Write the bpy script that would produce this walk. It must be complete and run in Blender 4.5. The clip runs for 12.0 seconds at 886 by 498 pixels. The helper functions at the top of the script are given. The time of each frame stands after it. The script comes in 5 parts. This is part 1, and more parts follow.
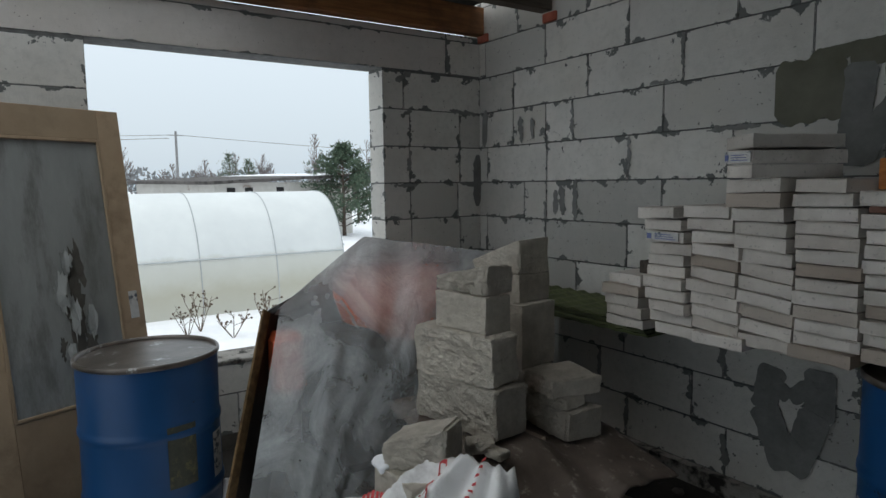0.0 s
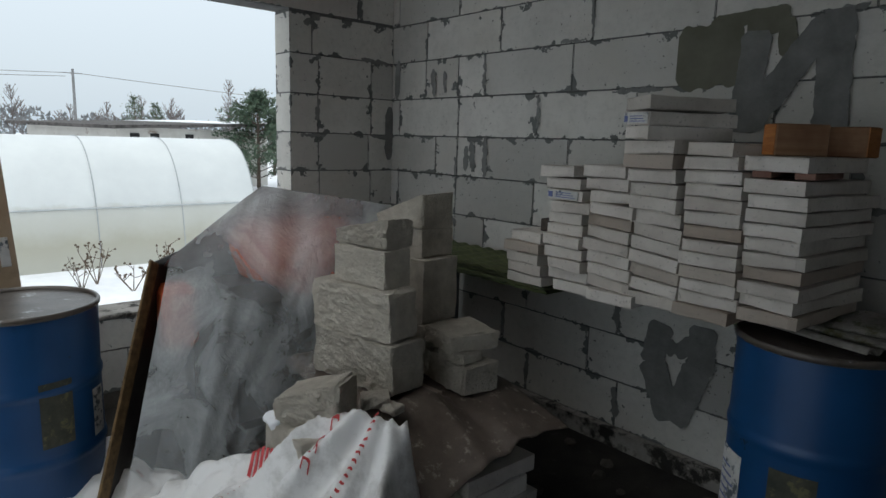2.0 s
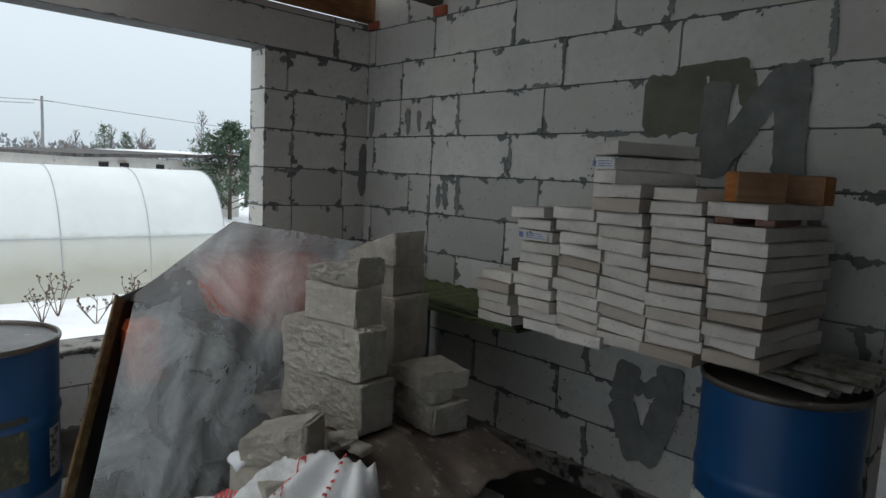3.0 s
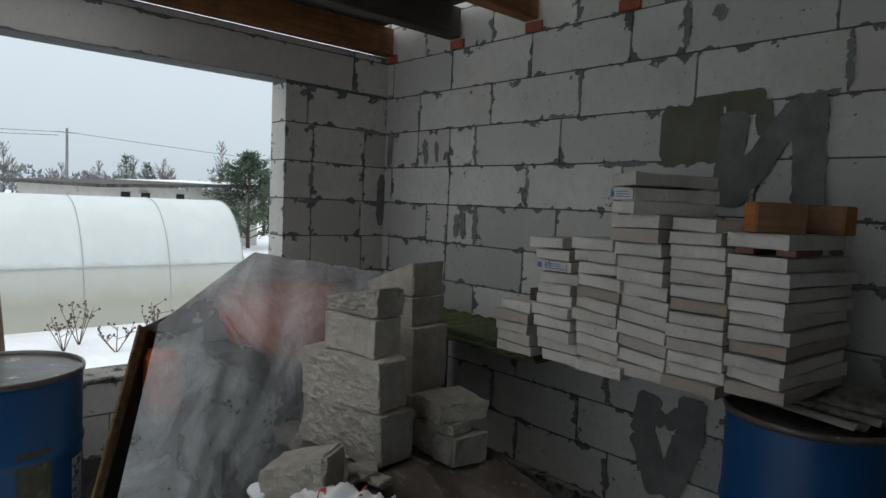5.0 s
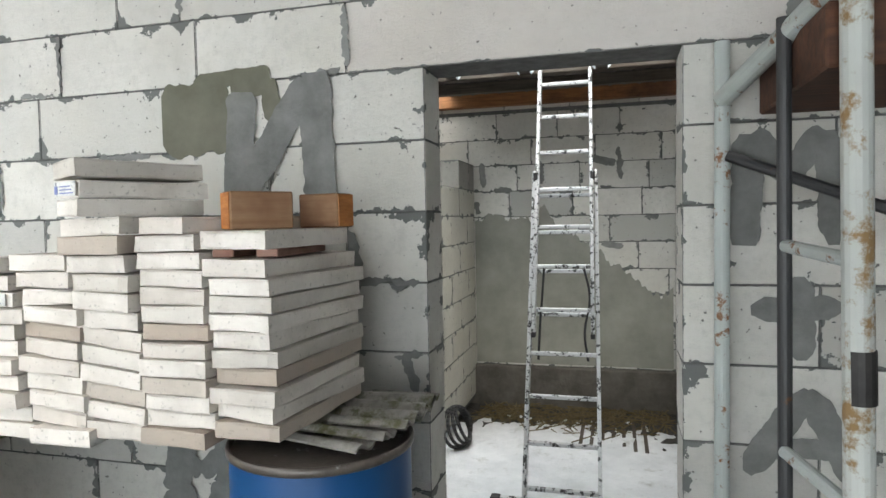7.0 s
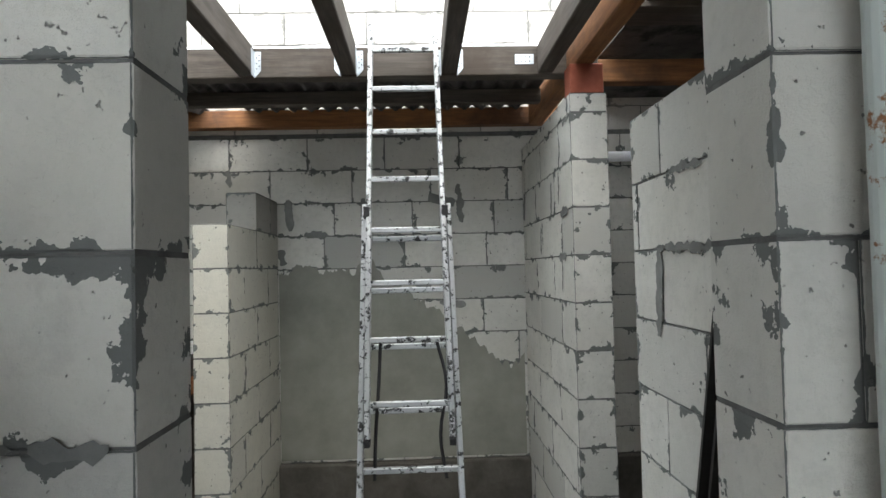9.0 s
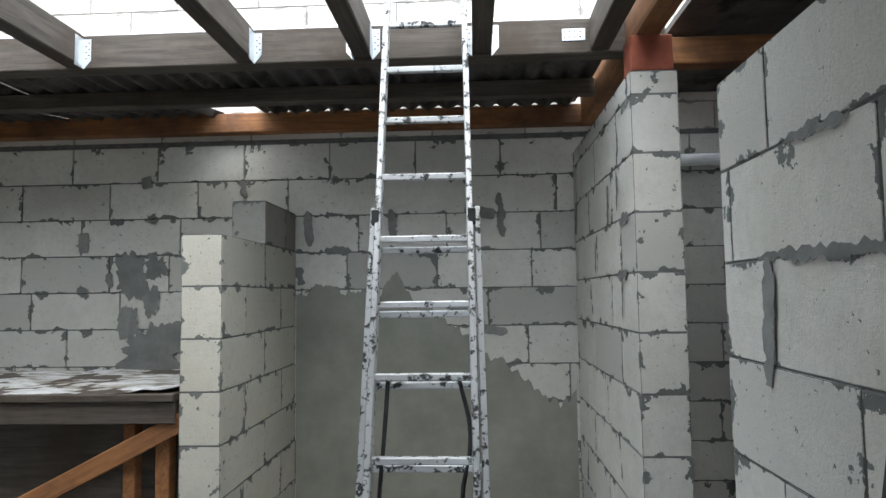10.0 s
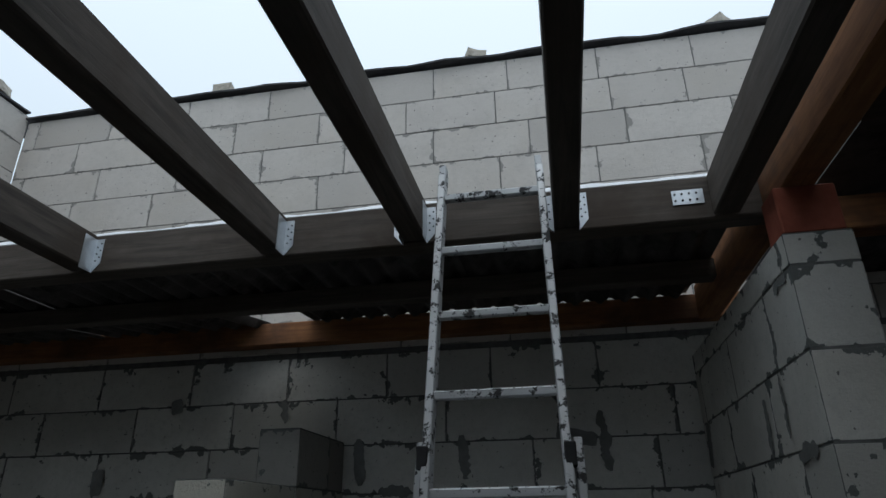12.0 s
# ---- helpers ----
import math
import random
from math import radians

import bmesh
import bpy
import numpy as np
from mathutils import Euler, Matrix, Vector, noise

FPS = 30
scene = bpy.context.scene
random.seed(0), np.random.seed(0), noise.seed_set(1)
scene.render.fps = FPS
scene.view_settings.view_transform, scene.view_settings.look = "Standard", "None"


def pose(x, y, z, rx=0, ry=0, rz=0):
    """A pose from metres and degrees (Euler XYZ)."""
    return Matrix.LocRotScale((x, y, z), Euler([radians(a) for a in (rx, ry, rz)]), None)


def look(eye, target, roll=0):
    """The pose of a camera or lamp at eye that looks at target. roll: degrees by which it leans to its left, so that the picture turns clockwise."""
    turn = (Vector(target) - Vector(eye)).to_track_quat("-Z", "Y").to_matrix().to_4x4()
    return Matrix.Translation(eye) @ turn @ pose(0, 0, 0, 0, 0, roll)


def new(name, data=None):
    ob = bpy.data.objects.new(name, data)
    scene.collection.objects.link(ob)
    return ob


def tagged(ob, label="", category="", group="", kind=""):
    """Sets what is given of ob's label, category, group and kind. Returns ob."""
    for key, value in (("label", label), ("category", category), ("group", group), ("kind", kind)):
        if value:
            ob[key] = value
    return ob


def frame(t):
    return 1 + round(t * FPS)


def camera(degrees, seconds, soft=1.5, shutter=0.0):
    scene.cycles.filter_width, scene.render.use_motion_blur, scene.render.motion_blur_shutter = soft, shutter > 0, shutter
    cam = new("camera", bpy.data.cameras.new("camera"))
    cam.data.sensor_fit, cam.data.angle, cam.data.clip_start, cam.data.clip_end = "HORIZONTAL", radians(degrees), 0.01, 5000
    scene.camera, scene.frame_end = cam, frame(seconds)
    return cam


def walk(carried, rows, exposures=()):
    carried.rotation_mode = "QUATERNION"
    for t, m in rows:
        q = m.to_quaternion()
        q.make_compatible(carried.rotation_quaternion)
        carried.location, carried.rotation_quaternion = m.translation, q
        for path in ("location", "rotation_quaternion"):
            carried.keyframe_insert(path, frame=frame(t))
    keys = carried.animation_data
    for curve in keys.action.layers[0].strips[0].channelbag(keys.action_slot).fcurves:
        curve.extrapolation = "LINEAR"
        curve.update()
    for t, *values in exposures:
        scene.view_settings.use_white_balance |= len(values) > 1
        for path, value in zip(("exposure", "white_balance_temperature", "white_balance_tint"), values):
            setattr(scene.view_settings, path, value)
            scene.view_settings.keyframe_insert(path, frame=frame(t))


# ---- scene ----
cam = camera(69.9, 12.0)
PATH = [
    (0, (3.434, -2.898, 1.565), (1.781, -1.791, 1.362), -0.7),
    (0.5, (3.451, -2.83, 1.521), (1.803, -1.773, 1.111), 0.5),
    (1, (3.407, -2.855, 1.544), (1.735, -1.866, 1.069), 0.2),
    (1.5, (3.421, -2.811, 1.546), (1.814, -1.691, 1.139), 0.8),
    (2, (3.438, -2.803, 1.544), (1.952, -1.506, 1.21), 1.7),
    (2.5, (3.452, -2.796, 1.566), (2.041, -1.398, 1.335), 2.6),
    (3, (3.448, -2.811, 1.565), (2.008, -1.442, 1.341), 2.8),
    (3.2, (3.454, -2.798, 1.569), (1.969, -1.472, 1.381), 2.3),
    (4.8, (3.447, -2.84, 1.574), (1.938, -1.535, 1.439), 2.5),
    (5, (3.45, -2.831, 1.578), (1.968, -1.496, 1.438), 2.5),
    (5.5, (3.45, -2.787, 1.586), (2.212, -1.221, 1.46), 3.1),
    (6, (3.436, -2.69, 1.593), (2.638, -0.856, 1.575), 2.6),
    (6.5, (3.523, -2.442, 1.559), (2.97, -0.521, 1.487), 1.8),
    (7, (3.55, -2.132, 1.545), (3.024, -0.204, 1.455), -1.1),
    (7.5, (3.449, -1.78, 1.572), (3.114, 0.191, 1.53), -2.7),
    (7.7, (3.425, -1.646, 1.57), (3.174, 0.336, 1.474), -2.4),
    (9.3, (3.267, -0.633, 1.529), (3.356, 1.362, 1.651), -1.3),
    (9.5, (3.324, -0.502, 1.498), (3.398, 1.491, 1.646), -0.8),
    (10, (3.41, -0.207, 1.524), (3.311, 1.786, 1.667), -0.8),
    (10.5, (3.35, 0.069, 1.566), (3.315, 2.03, 1.954), -0.6),
    (11, (3.277, 0.249, 1.655), (3.254, 2.172, 2.203), 1.0),
    (11.5, (3.305, 0.415, 1.689), (2.984, 2.199, 2.532), 3.2),
    (12, (3.392, 0.571, 1.676), (3.063, 2.378, 2.468), -0.8),
]

walk(cam, [(t, look(eye, target, roll)) for t, eye, target, roll in PATH],
     exposures=[(0, 0.05, 7000, 10), (3.0, 0.08, 7000, 10), (4.8, -0.08, 7000, 10), (5.3, -0.02, 7000, 10), (5.5, 0.18, 7000, 10), (6.05, 2.35, 7400, 11), (6.45, 2.6, 7400, 11), (7.0, 2.7, 7400, 11), (7.6, 2.95, 7500, 11), (9.4, 2.15, 7080, 10), (10.1, 2.28, 6880, 10), (10.5, 1.85, 6880, 10), (11.1, 1.0, 6850, 9), (11.6, -0.25, 6450, 8), (12, -0.3, 6450, 8)])

# ---- light: an overcast winter sky ----
world = bpy.data.worlds.new("overcast_sky")
world.use_nodes = True
scene.world = world
wn = world.node_tree.nodes
wl = world.node_tree.links
sky = wn.new("ShaderNodeTexSky")
sky.sky_type = "NISHITA"
sky.sun_disc = False
sky.sun_elevation = radians(50)
sky.sun_rotation = radians(200)
sky.dust_density = 3.0
# a closed cloud cover, brighter towards the zenith, lies before the sky
aim = wn.new("ShaderNodeTexCoord")
split = wn.new("ShaderNodeSeparateXYZ")
wl.new(aim.outputs["Generated"], split.inputs[0])
cloud = wn.new("ShaderNodeValToRGB")
cloud.color_ramp.elements[0].position = 0.0
cloud.color_ramp.elements[0].color = (5.0, 6.1, 7.25, 1)
cloud.color_ramp.elements[1].position = 0.75
cloud.color_ramp.elements[1].color = (9.8, 11.2, 12.6, 1)
wl.new(split.outputs["Z"], cloud.inputs["Fac"])
cover = wn.new("ShaderNodeMix")
cover.data_type = "RGBA"
cover.inputs[0].default_value = 0.9
wl.new(sky.outputs["Color"], cover.inputs[6])
wl.new(cloud.outputs["Color"], cover.inputs[7])
wl.new(cover.outputs[2], wn["Background"].inputs["Color"])
wn["Background"].inputs["Strength"].default_value = 0.12
sun = new("sun", bpy.data.lights.new("sun", "SUN"))
sun.data.energy = 0.5
sun.data.angle = radians(50)
sun.data.color = (1.0, 0.98, 0.96)
sun.matrix_world = look((2, -4, 10), (0, 0, 0))


# ---- materials ----
def material(name):
    m = bpy.data.materials.new(name)
    m.use_nodes = True
    return m, m.node_tree.nodes, m.node_tree.links, m.node_tree.nodes["Principled BSDF"]


def ramp(nodes, links, source, stops):
    r = nodes.new("ShaderNodeValToRGB")
    e = r.color_ramp.elements
    while len(e) < len(stops):
        e.new(0.5)
    for el, (p, c) in zip(e, stops):
        el.position = p
        el.color = (*c, 1) if len(c) == 3 else c
    links.new(source, r.inputs["Fac"])
    return r.outputs["Color"]


def noise_of(nodes, links, scale, detail=4.0, rough=0.6, vector=None, dist=0.0):
    n = nodes.new("ShaderNodeTexNoise")
    n.inputs["Scale"].default_value = scale
    n.inputs["Detail"].default_value = detail
    n.inputs["Roughness"].default_value = rough
    n.inputs["Distortion"].default_value = dist
    if vector is not None:
        links.new(vector, n.inputs["Vector"])
    return n


def mix(nodes, links, fac, a, b, kind="MIX"):
    m = nodes.new("ShaderNodeMix")
    m.data_type = "RGBA"
    m.blend_type = kind
    for sock, v in ((m.inputs[0], fac), (m.inputs[6], a), (m.inputs[7], b)):
        if isinstance(v, (int, float)):
            sock.default_value = v
        elif isinstance(v, tuple):
            sock.default_value = (*v, 1)
        else:
            links.new(v, sock)
    return m.outputs[2]


def calc(nodes, links, op, *values):
    m = nodes.new("ShaderNodeMath")
    m.operation = op
    for sock, v in zip(m.inputs, values):
        if isinstance(v, (int, float)):
            sock.default_value = v
        else:
            links.new(v, sock)
    return m.outputs[0]


def bump(nodes, links, bsdf, height, strength=0.3, distance=0.01):
    b = nodes.new("ShaderNodeBump")
    b.inputs["Strength"].default_value = strength
    b.inputs["Distance"].default_value = distance
    links.new(height, b.inputs["Height"])
    links.new(b.outputs["Normal"], bsdf.inputs["Normal"])


def place(nodes, links, per_object=True):
    """Metres in the object's own axes, shifted by chance from piece to piece."""
    t = nodes.new("ShaderNodeTexCoord")
    if not per_object:
        return t.outputs["Object"]
    info = nodes.new("ShaderNodeObjectInfo")
    v = nodes.new("ShaderNodeVectorMath")
    v.operation = "MULTIPLY_ADD"
    links.new(info.outputs["Random"], v.inputs[0])
    v.inputs[1].default_value = (37.0, 91.0, 53.0)
    links.new(t.outputs["Object"], v.inputs[2])
    return v.outputs[0]


def rough_surface(name, colours, scale=8.0, rough=0.8, metal=0.0, bump_scale=60.0, bump_strength=0.3,
                  bump_distance=0.004, stain=None, stain_scale=2.0, stain_range=(0.5, 0.62), spec=0.4, stretch=None, per_object=True):
    """A weathered plain surface: colour in two scales, stains and fine relief."""
    m, n, l, b = material(name)
    p = place(n, l, per_object)
    if stretch:
        mp = n.new("ShaderNodeMapping")
        mp.inputs["Scale"].default_value = stretch
        l.new(p, mp.inputs["Vector"])
        p = mp.outputs["Vector"]
    a = noise_of(n, l, scale, 6, 0.65, p)
    c = ramp(n, l, a.outputs["Fac"], [(0.3 + 0.4 * i / max(1, len(colours) - 1), k) for i, k in enumerate(colours)])
    info = n.new("ShaderNodeObjectInfo")
    shade = calc(n, l, "MULTIPLY_ADD", info.outputs["Random"], 0.25, 0.87)
    hs = n.new("ShaderNodeHueSaturation")
    l.new(shade, hs.inputs["Value"])
    l.new(c, hs.inputs["Color"])
    c = hs.outputs["Color"]
    if stain:
        s = noise_of(n, l, stain_scale, 7, 0.7, p)
        f = ramp(n, l, s.outputs["Fac"], [(stain_range[0], (0, 0, 0)), (stain_range[1], (1, 1, 1))])
        c = mix(n, l, f, c, stain)
    l.new(c, b.inputs["Base Color"])
    b.inputs["Roughness"].default_value = rough
    b.inputs["Metallic"].default_value = metal
    b.inputs["Specular IOR Level"].default_value = spec
    g = noise_of(n, l, bump_scale, 8, 0.7, p)
    bump(n, l, b, g.outputs["Fac"], bump_strength, bump_distance)
    return m


def block_material(name, light, dark, smear=(0.15, 0.155, 0.15), reach=0.07):
    """Aerated concrete: chalky, pitted, each block its own shade, with glue squeezed out along the joints."""
    m, n, l, b = material(name)
    p = place(n, l)
    info = n.new("ShaderNodeObjectInfo")
    base = ramp(n, l, info.outputs["Random"], [(0.0, dark), (0.35, light), (0.7, tuple(0.9 * a + 0.1 * c for a, c in zip(light, dark))), (1.0, tuple(0.5 * a + 0.5 * c for a, c in zip(light, dark)))])
    cloud = noise_of(n, l, 3.5, 8, 0.65, p)
    base = mix(n, l, ramp(n, l, cloud.outputs["Fac"], [(0.42, (0, 0, 0)), (0.72, (0.6, 0.6, 0.6))]), base, dark)
    dust = noise_of(n, l, 1.3, 5, 0.6, p)
    base = mix(n, l, ramp(n, l, dust.outputs["Fac"], [(0.45, (0, 0, 0)), (0.65, (0.3, 0.3, 0.3))]), base, tuple(c * k for c, k in zip(dark, (1.05, 1.0, 0.9))))
    grain = noise_of(n, l, 28, 6, 0.7, p)
    base = mix(n, l, ramp(n, l, grain.outputs["Fac"], [(0.5, (0, 0, 0)), (0.72, (0.45, 0.45, 0.45))]), base, dark)
    # sawn streaks and pits
    mp = n.new("ShaderNodeMapping")
    mp.inputs["Scale"].default_value = (3, 3, 60)
    l.new(p, mp.inputs["Vector"])
    streak = noise_of(n, l, 1.0, 3, 0.5, mp.outputs["Vector"])
    base = mix(n, l, calc(n, l, "MULTIPLY", streak.outputs["Fac"], 0.18), base, tuple(c * 0.72 for c in light))
    pits = noise_of(n, l, 55, 2, 0.5, p)
    pit = ramp(n, l, pits.outputs["Fac"], [(0.70, (0, 0, 0)), (0.74, (1, 1, 1))])
    base = mix(n, l, pit, base, tuple(c * 0.45 for c in dark))
    # squeezed-out glue near the edges of the piece
    ea, eb = n.new("ShaderNodeUVMap"), n.new("ShaderNodeUVMap")
    ea.uv_map, eb.uv_map = "from_low", "from_high"
    sa, sb = n.new("ShaderNodeSeparateXYZ"), n.new("ShaderNodeSeparateXYZ")
    l.new(ea.outputs["UV"], sa.inputs[0])
    l.new(eb.outputs["UV"], sb.inputs[0])
    side = calc(n, l, "MINIMUM", sa.outputs[0], sb.outputs[0])
    low = calc(n, l, "MULTIPLY", sa.outputs[1], 1.6)
    edge = calc(n, l, "MINIMUM", calc(n, l, "MINIMUM", side, low), sb.outputs[1])
    drip = noise_of(n, l, 9.0, 5, 0.6, p)
    fine = noise_of(n, l, 34.0, 5, 0.7, p)
    wide = ramp(n, l, drip.outputs["Fac"], [(0.53, (0, 0, 0)), (0.74, (1, 1, 1))])
    width = calc(n, l, "MULTIPLY_ADD", wide, reach, 0.0022)
    width = calc(n, l, "MULTIPLY", width, calc(n, l, "MULTIPLY_ADD", fine.outputs["Fac"], 2.6, -0.35))
    glue = calc(n, l, "LESS_THAN", edge, width)
    base = mix(n, l, glue, base, smear)
    l.new(base, b.inputs["Base Color"])
    b.inputs["Roughness"].default_value = 0.95
    b.inputs["Specular IOR Level"].default_value = 0.15
    h = calc(n, l, "SUBTRACT", calc(n, l, "MULTIPLY_ADD", glue, 0.8, noise_of(n, l, 90, 6, 0.7, p).outputs["Fac"]), pit)
    bump(n, l, b, h, 0.75, 0.005)
    return m


def wood_material(name, a, b_, stain=(0.05, 0.035, 0.025), axis=(1, 14, 14), rough=0.75):
    m, n, l, b = material(name)
    p = place(n, l)
    mp = n.new("ShaderNodeMapping")
    mp.inputs["Scale"].default_value = axis
    l.new(p, mp.inputs["Vector"])
    g = noise_of(n, l, 3.0, 6, 0.65, mp.outputs["Vector"], 0.6)
    c = ramp(n, l, g.outputs["Fac"], [(0.3, b_), (0.68, a)])
    s = noise_of(n, l, 2.2, 5, 0.65, p)
    c = mix(n, l, ramp(n, l, s.outputs["Fac"], [(0.46, (0, 0, 0)), (0.66, (0.8, 0.8, 0.8))]), c, stain)
    l.new(c, b.inputs["Base Color"])
    b.inputs["Roughness"].default_value = rough
    b.inputs["Specular IOR Level"].default_value = 0.3
    bump(n, l, b, g.outputs["Fac"], 0.4, 0.003)
    return m


def paint_material(name, colour, rust, rough=0.4, chips=(0.60, 0.64), scale=9.0, metal=0.0):
    m, n, l, b = material(name)
    p = place(n, l)
    big = noise_of(n, l, 1.7, 5, 0.6, p)
    c = mix(n, l, ramp(n, l, big.outputs["Fac"], [(0.35, (0, 0, 0)), (0.7, (0.6, 0.6, 0.6))]), colour, tuple(k * 0.55 for k in colour))
    s = noise_of(n, l, scale, 8, 0.72, p)
    f = ramp(n, l, s.outputs["Fac"], [(chips[0], (0, 0, 0)), (chips[1], (1, 1, 1))])
    c = mix(n, l, f, c, rust)
    l.new(c, b.inputs["Base Color"])
    l.new(calc(n, l, "MULTIPLY_ADD", f, 0.4, rough), b.inputs["Roughness"])
    b.inputs["Metallic"].default_value = metal
    bump(n, l, b, noise_of(n, l, 40, 6, 0.7, p).outputs["Fac"], 0.15, 0.003)
    return m


AAC = block_material("aerated_block", (0.665, 0.648, 0.605), (0.46, 0.452, 0.422))
AAC_DAMP = block_material("damp_aerated_block", (0.54, 0.525, 0.49), (0.385, 0.38, 0.357))
AAC_STUB = block_material("yellowish_sawn_block", (0.56, 0.54, 0.47), (0.42, 0.41, 0.37))
AAC_DARK = block_material("dark_top_block", (0.33, 0.315, 0.29), (0.25, 0.24, 0.225))
AAC_UPPER = block_material("weathered_upper_block", (0.60, 0.56, 0.52), (0.46, 0.43, 0.40), smear=(0.30, 0.285, 0.265), reach=0.045)
AAC_LINTEL = block_material("warm_lintel_concrete", (0.62, 0.585, 0.55), (0.50, 0.47, 0.44), reach=0.03)
GLUE = rough_surface("grey_block_glue", [(0.155, 0.158, 0.15), (0.25, 0.252, 0.242)], 9, 0.9, bump_scale=40, bump_strength=0.6, bump_distance=0.006, spec=0.2)
GLUE_BROWN = rough_surface("brown_grey_glue", [(0.12, 0.12, 0.09), (0.18, 0.175, 0.14)], 5, 0.9, bump_scale=30, bump_strength=0.4, spec=0.2)
GLUE_PALE = rough_surface("dried_glue_coat", [(0.185, 0.185, 0.16), (0.26, 0.258, 0.228)], 3, 0.9, bump_scale=30, bump_strength=0.4, spec=0.2)
MORTAR = rough_surface("joint_mortar", [(0.10, 0.10, 0.098), (0.18, 0.18, 0.175)], 20, 0.95, spec=0.1)
WET = rough_surface("wet_dark_soil", [(0.012, 0.011, 0.010), (0.045, 0.040, 0.034)], 6, 0.75, bump_scale=25, bump_strength=0.9, bump_distance=0.03, stain=(0.09, 0.085, 0.08), stain_scale=9, stain_range=(0.62, 0.7), per_object=False)
FOUND = rough_surface("wet_foundation", [(0.055, 0.048, 0.04), (0.13, 0.12, 0.105)], 5, 0.7, bump_scale=20, bump_strength=0.7, bump_distance=0.015)
SNOW = rough_surface("snow", [(0.80, 0.82, 0.85), (0.90, 0.91, 0.93)], 4, 0.6, bump_scale=14, bump_strength=0.5, bump_distance=0.03, spec=0.2, per_object=False)
SNOW_THIN = rough_surface("thin_wet_snow", [(0.52, 0.54, 0.56), (0.68, 0.695, 0.71)], 5, 0.6, bump_scale=18, bump_strength=0.6, bump_distance=0.03, stain=(0.34, 0.34, 0.33), stain_scale=6, stain_range=(0.58, 0.75), spec=0.2, per_object=False)
SNOW_DIRTY = rough_surface("trodden_snow", [(0.46, 0.475, 0.49), (0.64, 0.65, 0.66)], 3, 0.6, bump_scale=22, bump_strength=0.7, bump_distance=0.03, stain=(0.17, 0.145, 0.105), stain_scale=4.5, stain_range=(0.44, 0.64), stretch=(0.7, 2.2, 1), per_object=False)
WOOD_DARK = wood_material("weathered_dark_timber", (0.095, 0.078, 0.065), (0.038, 0.031, 0.026), axis=(14, 1, 14))
WOOD_DARK_X = wood_material("weathered_dark_timber_along", (0.11, 0.092, 0.077), (0.048, 0.04, 0.034))
WOOD_ORANGE = wood_material("treated_orange_timber", (0.34, 0.15, 0.06), (0.17, 0.07, 0.03), stain=(0.08, 0.04, 0.025), axis=(14, 1, 14))
WOOD_ORANGE_X = wood_material("treated_orange_timber_along", (0.34, 0.15, 0.06), (0.17, 0.07, 0.03), stain=(0.08, 0.04, 0.025))
WOOD_END = rough_surface("fresh_orange_timber_end", [(0.30, 0.095, 0.025), (0.50, 0.20, 0.06)], 12, 0.6, stretch=(1, 1, 6))
WOOD_BOARD = wood_material("greenish_weathered_board", (0.16, 0.19, 0.08), (0.07, 0.08, 0.045), stain=(0.03, 0.04, 0.02))
RED_PAD = rough_surface("red_treated_pad", [(0.25, 0.06, 0.035), (0.36, 0.10, 0.06)], 15, 0.8)
ZINC = rough_surface("galvanised_steel", [(0.50, 0.53, 0.56), (0.68, 0.70, 0.72)], 18, 0.38, 0.85, bump_strength=0.1)
HOLE = rough_surface("dark_hole", [(0.01, 0.01, 0.01), (0.03, 0.03, 0.03)], 30, 0.9)
ALU = paint_material("splattered_aluminium", (0.52, 0.53, 0.54), (0.05, 0.05, 0.05), 0.45, (0.535, 0.57), 26.0, 0.35)
STRAP = rough_surface("black_strap", [(0.012, 0.012, 0.013), (0.03, 0.03, 0.032)], 20, 0.7)
BLUE = paint_material("blue_drum_enamel", (0.007, 0.075, 0.22), (0.035, 0.028, 0.022), 0.38, (0.66, 0.70), 11.0)
SLATE_PALE = rough_surface("mossy_pale_slate", [(0.13, 0.12, 0.105), (0.34, 0.325, 0.295)], 9, 0.9, bump_scale=30, bump_strength=0.6, stain=(0.10, 0.10, 0.05), stain_scale=8, stain_range=(0.5, 0.6))
# the pale stain paints sky reflections on the wet rusty lid
DRUM_LID = rough_surface("rusty_lid_painted_glints", [(0.04, 0.034, 0.03), (0.16, 0.135, 0.115)], 7, 0.35, 0.2, stain=(0.45, 0.46, 0.47), stain_scale=9, stain_range=(0.60, 0.66), spec=0.6)
PAPER = rough_surface("worn_paper_label", [(0.50, 0.50, 0.48), (0.70, 0.70, 0.68)], 14, 0.8, stain=(0.12, 0.14, 0.16), stain_scale=22, stain_range=(0.55, 0.6))
LABEL_OLD = rough_surface("scraped_label", [(0.045, 0.05, 0.04), (0.10, 0.10, 0.075)], 14, 0.8, stain=(0.16, 0.15, 0.08), stain_scale=16, stain_range=(0.56, 0.62))
PRINT_BLUE = rough_surface("blue_print", [(0.10, 0.13, 0.30), (0.16, 0.19, 0.38)], 30, 0.7)
PRINT_RED = rough_surface("red_print", [(0.55, 0.05, 0.06), (0.65, 0.10, 0.10)], 30, 0.6)
SLAB, n, l, b = material("pale_silicate_slab")
p = place(n, l)
info = n.new("ShaderNodeObjectInfo")
c = ramp(n, l, info.outputs["Random"], [(0.0, (0.42, 0.345, 0.285)), (0.22, (0.52, 0.455, 0.39)), (0.34, (0.63, 0.58, 0.525)), (0.8, (0.73, 0.685, 0.63)), (1.0, (0.55, 0.515, 0.465))])
blot = noise_of(n, l, 4.0, 6, 0.65, p)
